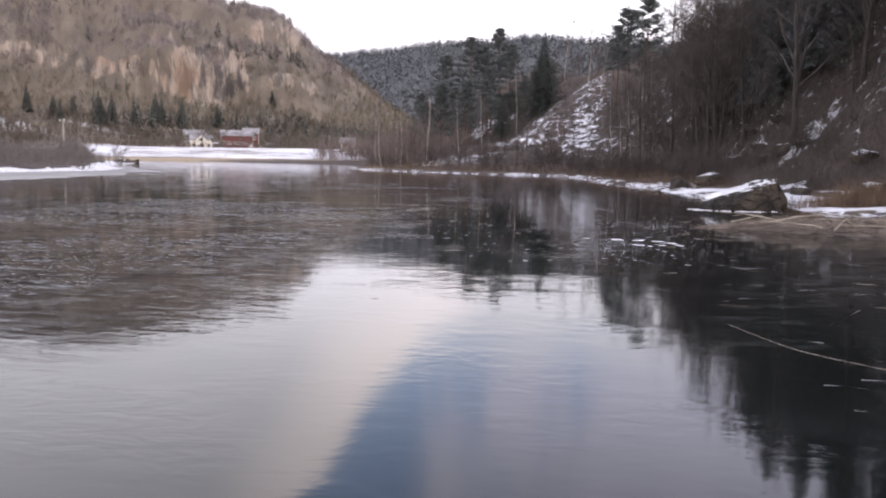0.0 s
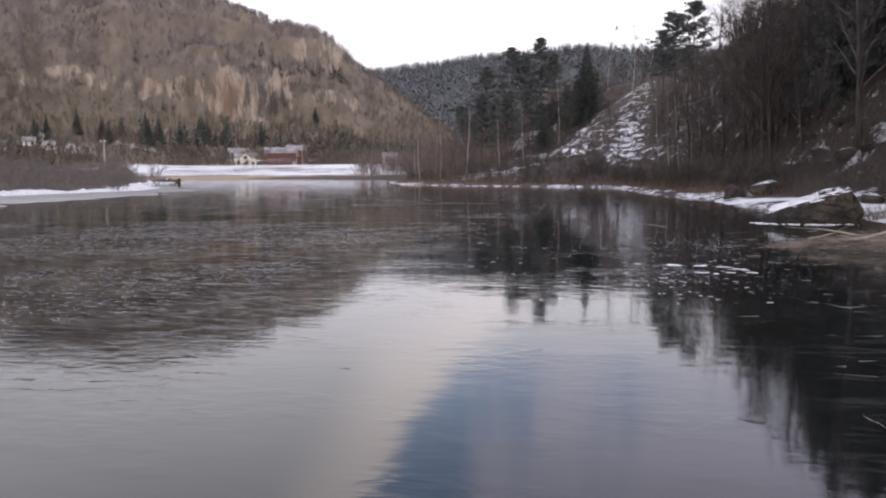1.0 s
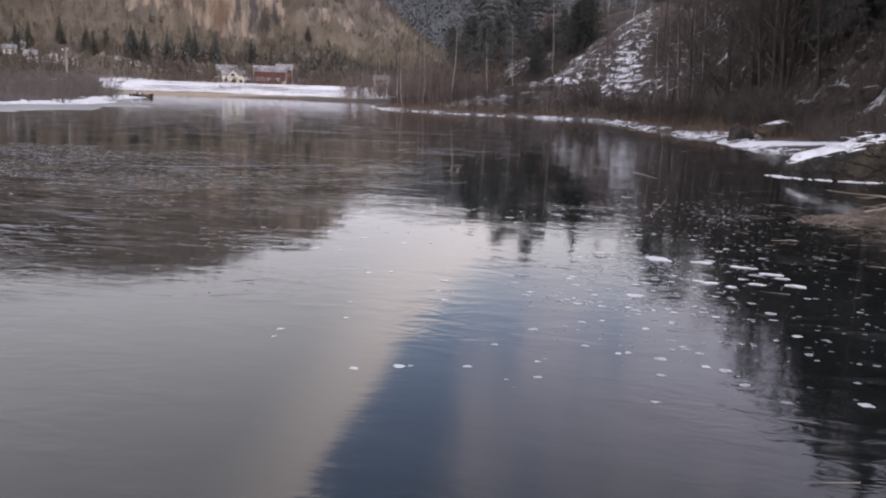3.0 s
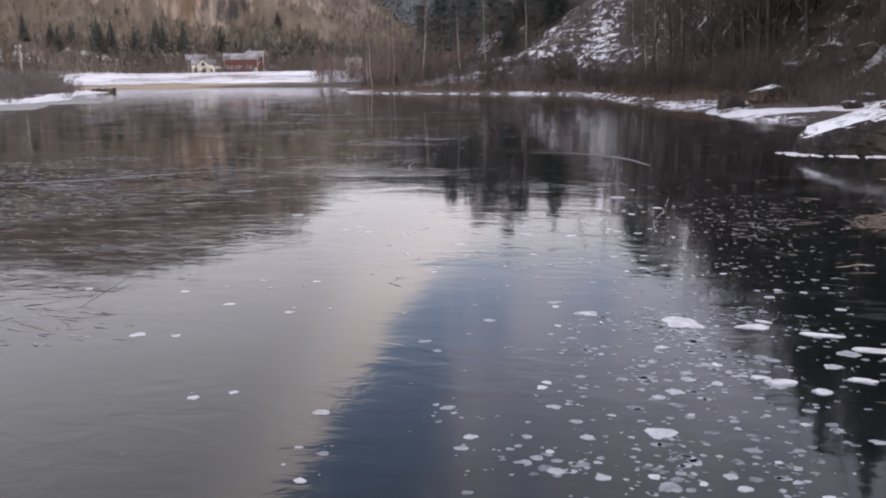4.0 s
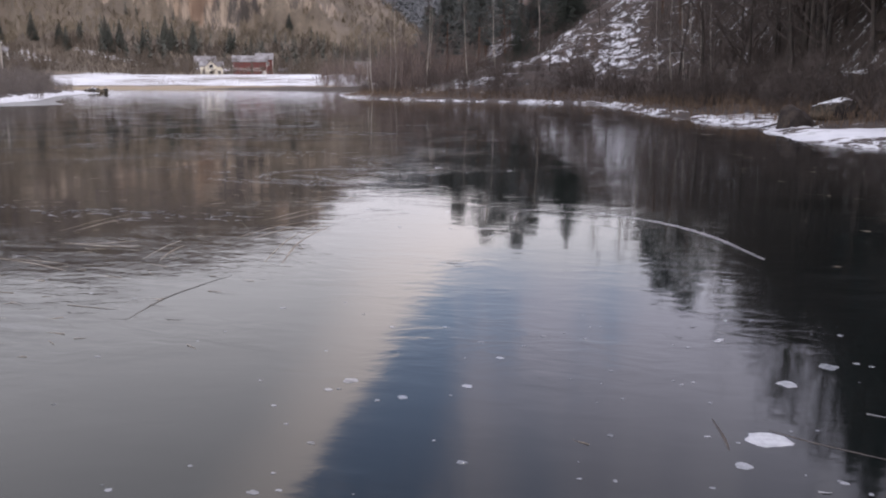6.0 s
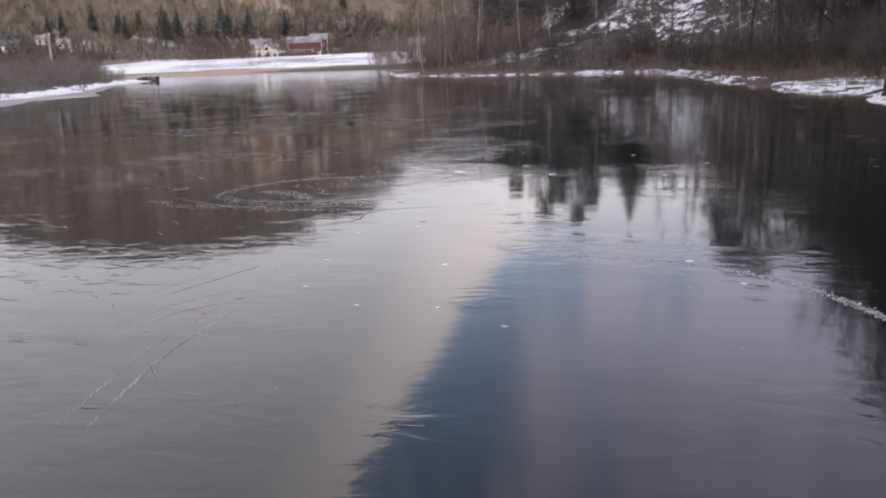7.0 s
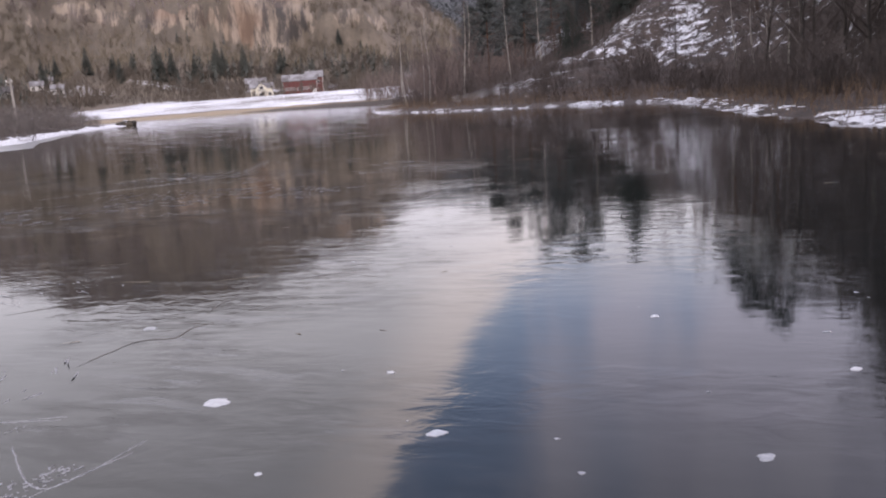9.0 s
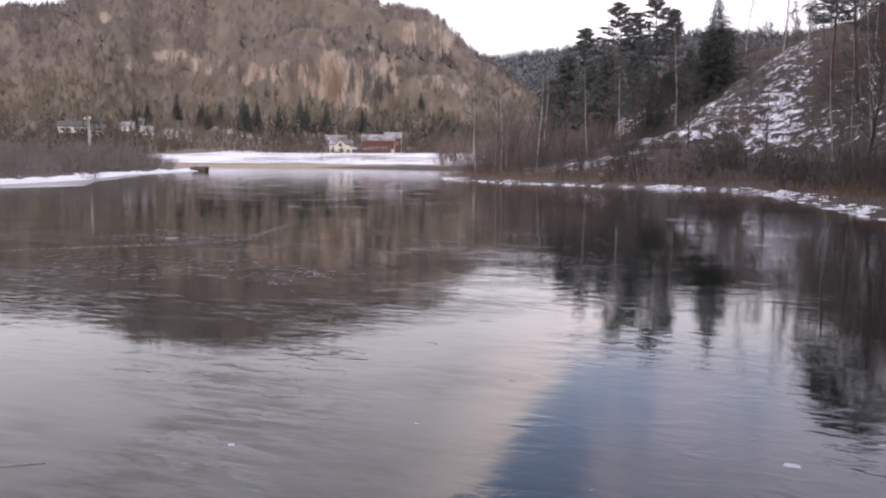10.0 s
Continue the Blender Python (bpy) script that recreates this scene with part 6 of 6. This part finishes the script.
def house(name, x, y, turn, w, d, h, rise, wall_mat, roof_mat, label, windows, door=None, chimney=None, wing=None, base=None, category="house"):
    """A gabled wooden house: plinth, wall, roof, chimney, framed windows and a door. The front faces its own -y."""
    root = tagged(new(name), label, category)
    z = land(x, y) - 0.1 if base is None else base
    root.matrix_basis = pose(x, y, z, 0, 0, turn)
    plinth = Geo()
    plinth.box(-w / 2 - 0.04, w / 2 + 0.04, -d / 2 - 0.04, d / 2 + 0.04, -1.5, 0.45)
    part("plinth", plinth, STONE, root)
    wall = gable_block(w, d, h - 0.45, rise)
    wall.v = [(a, b, c + 0.45) for a, b, c in wall.v]
    part("wall", wall, wall_mat, root)
    part("roof", roof_slabs(w, d, h, rise), roof_mat, root, "roof dusted with snow")
    for wx, wz, ww, wh in windows:
        fr, pane = Geo(), Geo()
        y0 = -d / 2
        fr.box(wx - ww / 2 - 0.12, wx + ww / 2 + 0.12, y0 - 0.06, y0 - 0.004, wz - wh / 2 - 0.12, wz + wh / 2 + 0.12)
        pane.box(wx - ww / 2, wx - 0.04, y0 - 0.085, y0 - 0.062, wz - wh / 2, wz + wh / 2)
        pane.box(wx + 0.04, wx + ww / 2, y0 - 0.085, y0 - 0.062, wz - wh / 2, wz + wh / 2)
        window = part("window", fr, TRIM, root, "white-framed window")
        part("pane", pane, GLASS, window)
    if door:
        dx, dw, dh = door
        leaf = Geo()
        leaf.box(dx - dw / 2, dx + dw / 2, -d / 2 - 0.08, -d / 2 - 0.004, 0.45, 0.45 + dh)
        part("door", leaf, TRIM if wall_mat is RED_PAINT else ROOF, root)
    if chimney is not None:
        stack = Geo()
        stack.box(chimney - 0.35, chimney + 0.35, -0.35, 0.35, h + rise * 0.6, h + rise + 1.0)
        stack.box(chimney - 0.42, chimney + 0.42, -0.42, 0.42, h + rise + 0.85, h + rise + 1.05)
        part("chimney", stack, STONE, root)
    for corner in (-1, 1):
        board = Geo()
        board.box(corner * w / 2 - 0.09, corner * w / 2 + 0.09, -d / 2 - 0.05, -d / 2 - 0.004, 0.45, h)
        part("corner_board", board, TRIM, root)
    if wing:
        ww, wd, wh, wr, out = wing       # a cross gable that faces the lake
        g2 = gable_block(wd, ww, wh, wr)
        g2.v = [(-b, a - d / 2 - out + wd / 2, c) for a, b, c in g2.v]
        part("front_gable", g2, wall_mat, root)
        rf = roof_slabs(wd, ww, wh, wr, 0.35)
        rf.v = [(-b, a - d / 2 - out + wd / 2, c) for a, b, c in rf.v]
        part("gable_roof", rf, roof_mat, root)
        for wz in (1.9, 4.4):
            if wz < wh + wr - 1.2:
                fr, pane = Geo(), Geo()
                yy = -d / 2 - out
                fr.box(-0.75, 0.75, yy - 0.06, yy - 0.004, wz - 0.7, wz + 0.7)
                pane.box(-0.6, 0.6, yy - 0.085, yy - 0.062, wz - 0.55, wz + 0.55)
                window = part("window", fr, TRIM, root, "white-framed window")
                part("pane", pane, GLASS, window)
    return root


house("farmhouse", -172.5, 351, 26, 9.0, 6.5, 4.4, 1.8, WHITE_PAINT, SNOWY_ROOF, "cream wooden farmhouse with a front gable above the snowy field",
      [(-3.2, 1.9, 1.1, 1.2), (3.2, 1.9, 1.1, 1.2)], None, 2.0, (4.4, 4.0, 4.4, 2.0, 1.2), 3.8)
house("red_barn", -162.6, 367, 23, 14.0, 8.0, 6.6, 2.4, RED_PAINT, SNOWY_ROOF, "long red wooden barn with white windows and snowy roof",
      [(-5.8 + 1.7 * k, 3.2, 0.9, 1.1) for k in range(7)], (5.9, 1.6, 2.4), None, None, 3.8, "barn")
house("red_annex", -159.0, 374, 23, 7.0, 7.0, 7.6, 2.4, RED_PAINT, SNOWY_ROOF, "taller red wooden wing behind the barn under a snowy roof", [(-2.5, 5.6, 1.1, 1.2), (1.5, 5.6, 1.1, 1.2)], None, -2.0, None, 4.0, "barn")
house("red_shed", -143.0, 356, 20, 3.4, 3.0, 2.3, 1.0, RED_PAINT, ROOF, "small red wooden shed on the snow", [(0.0, 1.5, 0.7, 0.7)], None, None, None, 3.8)
house("white_cottage", -92.0, 306, 15, 5.0, 4.0, 2.6, 1.8, WHITE_PAINT, SNOWY_ROOF, "small pale cottage half hidden by trees", [(-1.3, 1.6, 0.9, 1.0), (1.3, 1.6, 0.9, 1.0)], None, 1.0)
house("grey_house", -191, 381, 24, 9, 6, 2.6, 2.2, STONE, SNOWY_ROOF, "grey house with snowy roof behind the farm", [(-2.8, 2.0, 1.1, 1.1), (0.2, 2.0, 1.1, 1.1), (3.0, 2.0, 1.1, 1.1)], None, 0.0)
house("white_house", -303, 337, 40, 12, 7, 3.4, 2.2, TRIM, ROOF, "long low white house among bare trees", [(-4.2, 2.0, 1.4, 1.2), (-1.4, 2.0, 1.4, 1.2), (1.4, 2.0, 1.4, 1.2), (4.2, 2.0, 1.2, 1.2)], None, 1.0)
house("white_house", -287, 335, 38, 7, 6, 3.4, 2.4, TRIM, ROOF, "small white house with dark roof among bare trees", [(-1.8, 2.0, 1.2, 1.2), (1.6, 2.0, 1.2, 1.2)], None, 1.0)
house("white_house", -280, 347, 36, 5, 4.5, 2.8, 1.8, TRIM, SNOWY_ROOF, "white cottage with snowy roof above the field", [(-1.3, 1.7, 1.0, 1.0), (1.3, 1.7, 1.0, 1.0)], None, 1.0)
house("white_house", -271, 349, 34, 5, 4.5, 2.8, 1.8, TRIM, SNOWY_ROOF, "white outbuilding with snowy roof beside the field", [(-1.3, 1.7, 1.0, 1.0), (1.3, 1.7, 1.0, 1.0)], None, 1.0, category="outbuilding")
house("white_house", -287.0, 362, 32, 4.5, 4, 2.4, 1.6, TRIM, SNOWY_ROOF, "white house higher up the wooded slope", [(-1.1, 1.5, 0.8, 0.9), (1.1, 1.5, 0.8, 0.9)], None, 1.0)


# ---- power line ----
def power_pole(x, y, top, label):
    root = tagged(new("power_pole"), label, "power pole", "power line")
    root.matrix_basis = pose(x, y, 0)
    z = land(x, y)
    g2 = Geo()
    g2.tube([Vector((0, 0, z - 0.5)), Vector((0.05, 0, top * 0.5)), Vector((0.02, 0, top))], [0.16, 0.14, 0.11], 10)
    part("post", g2, POLE_WOOD, root, "", True)
    arm = Geo()
    arm.box(-0.45, 0.45, -0.17, -0.11, top - 0.5, top - 0.36)
    part("crossarm", arm, POLE_WOOD, root)
    for k in (-0.38, 0.38):
        pot = Geo()
        pot.tube([Vector((k, -0.14, top - 0.36)), Vector((k, -0.14, top - 0.26)), Vector((k, -0.14, top - 0.16))], [0.05, 0.07, 0.04], 8)
        part("insulator", pot, TRIM, root)


POLES = [(-74.5, 107.4, 6.5), (-118, 88, 7.4)]
for x, y, top in POLES:
    power_pole(x, y, top, "weathered wooden power pole rising from the thicket")
for (ax, ay, at), (bx, by, bt) in ((POLES[0], POLES[1]),):
    for k in (-0.38, 0.38):
        g2 = Geo()
        pts = []
        for i in range(17):
            t = i / 16
            pts.append(Vector((ax + (bx - ax) * t + k, ay + (by - ay) * t - 0.14, at + (bt - at) * t - 0.16 - 1.1 * 4 * t * (1 - t) * 0.8)))
        g2.tube(pts, [0.012] * 17, 3)
        tagged(part("power_cable", g2, WIRE), "thin dark overhead cable slung between poles", "cable", "power line")
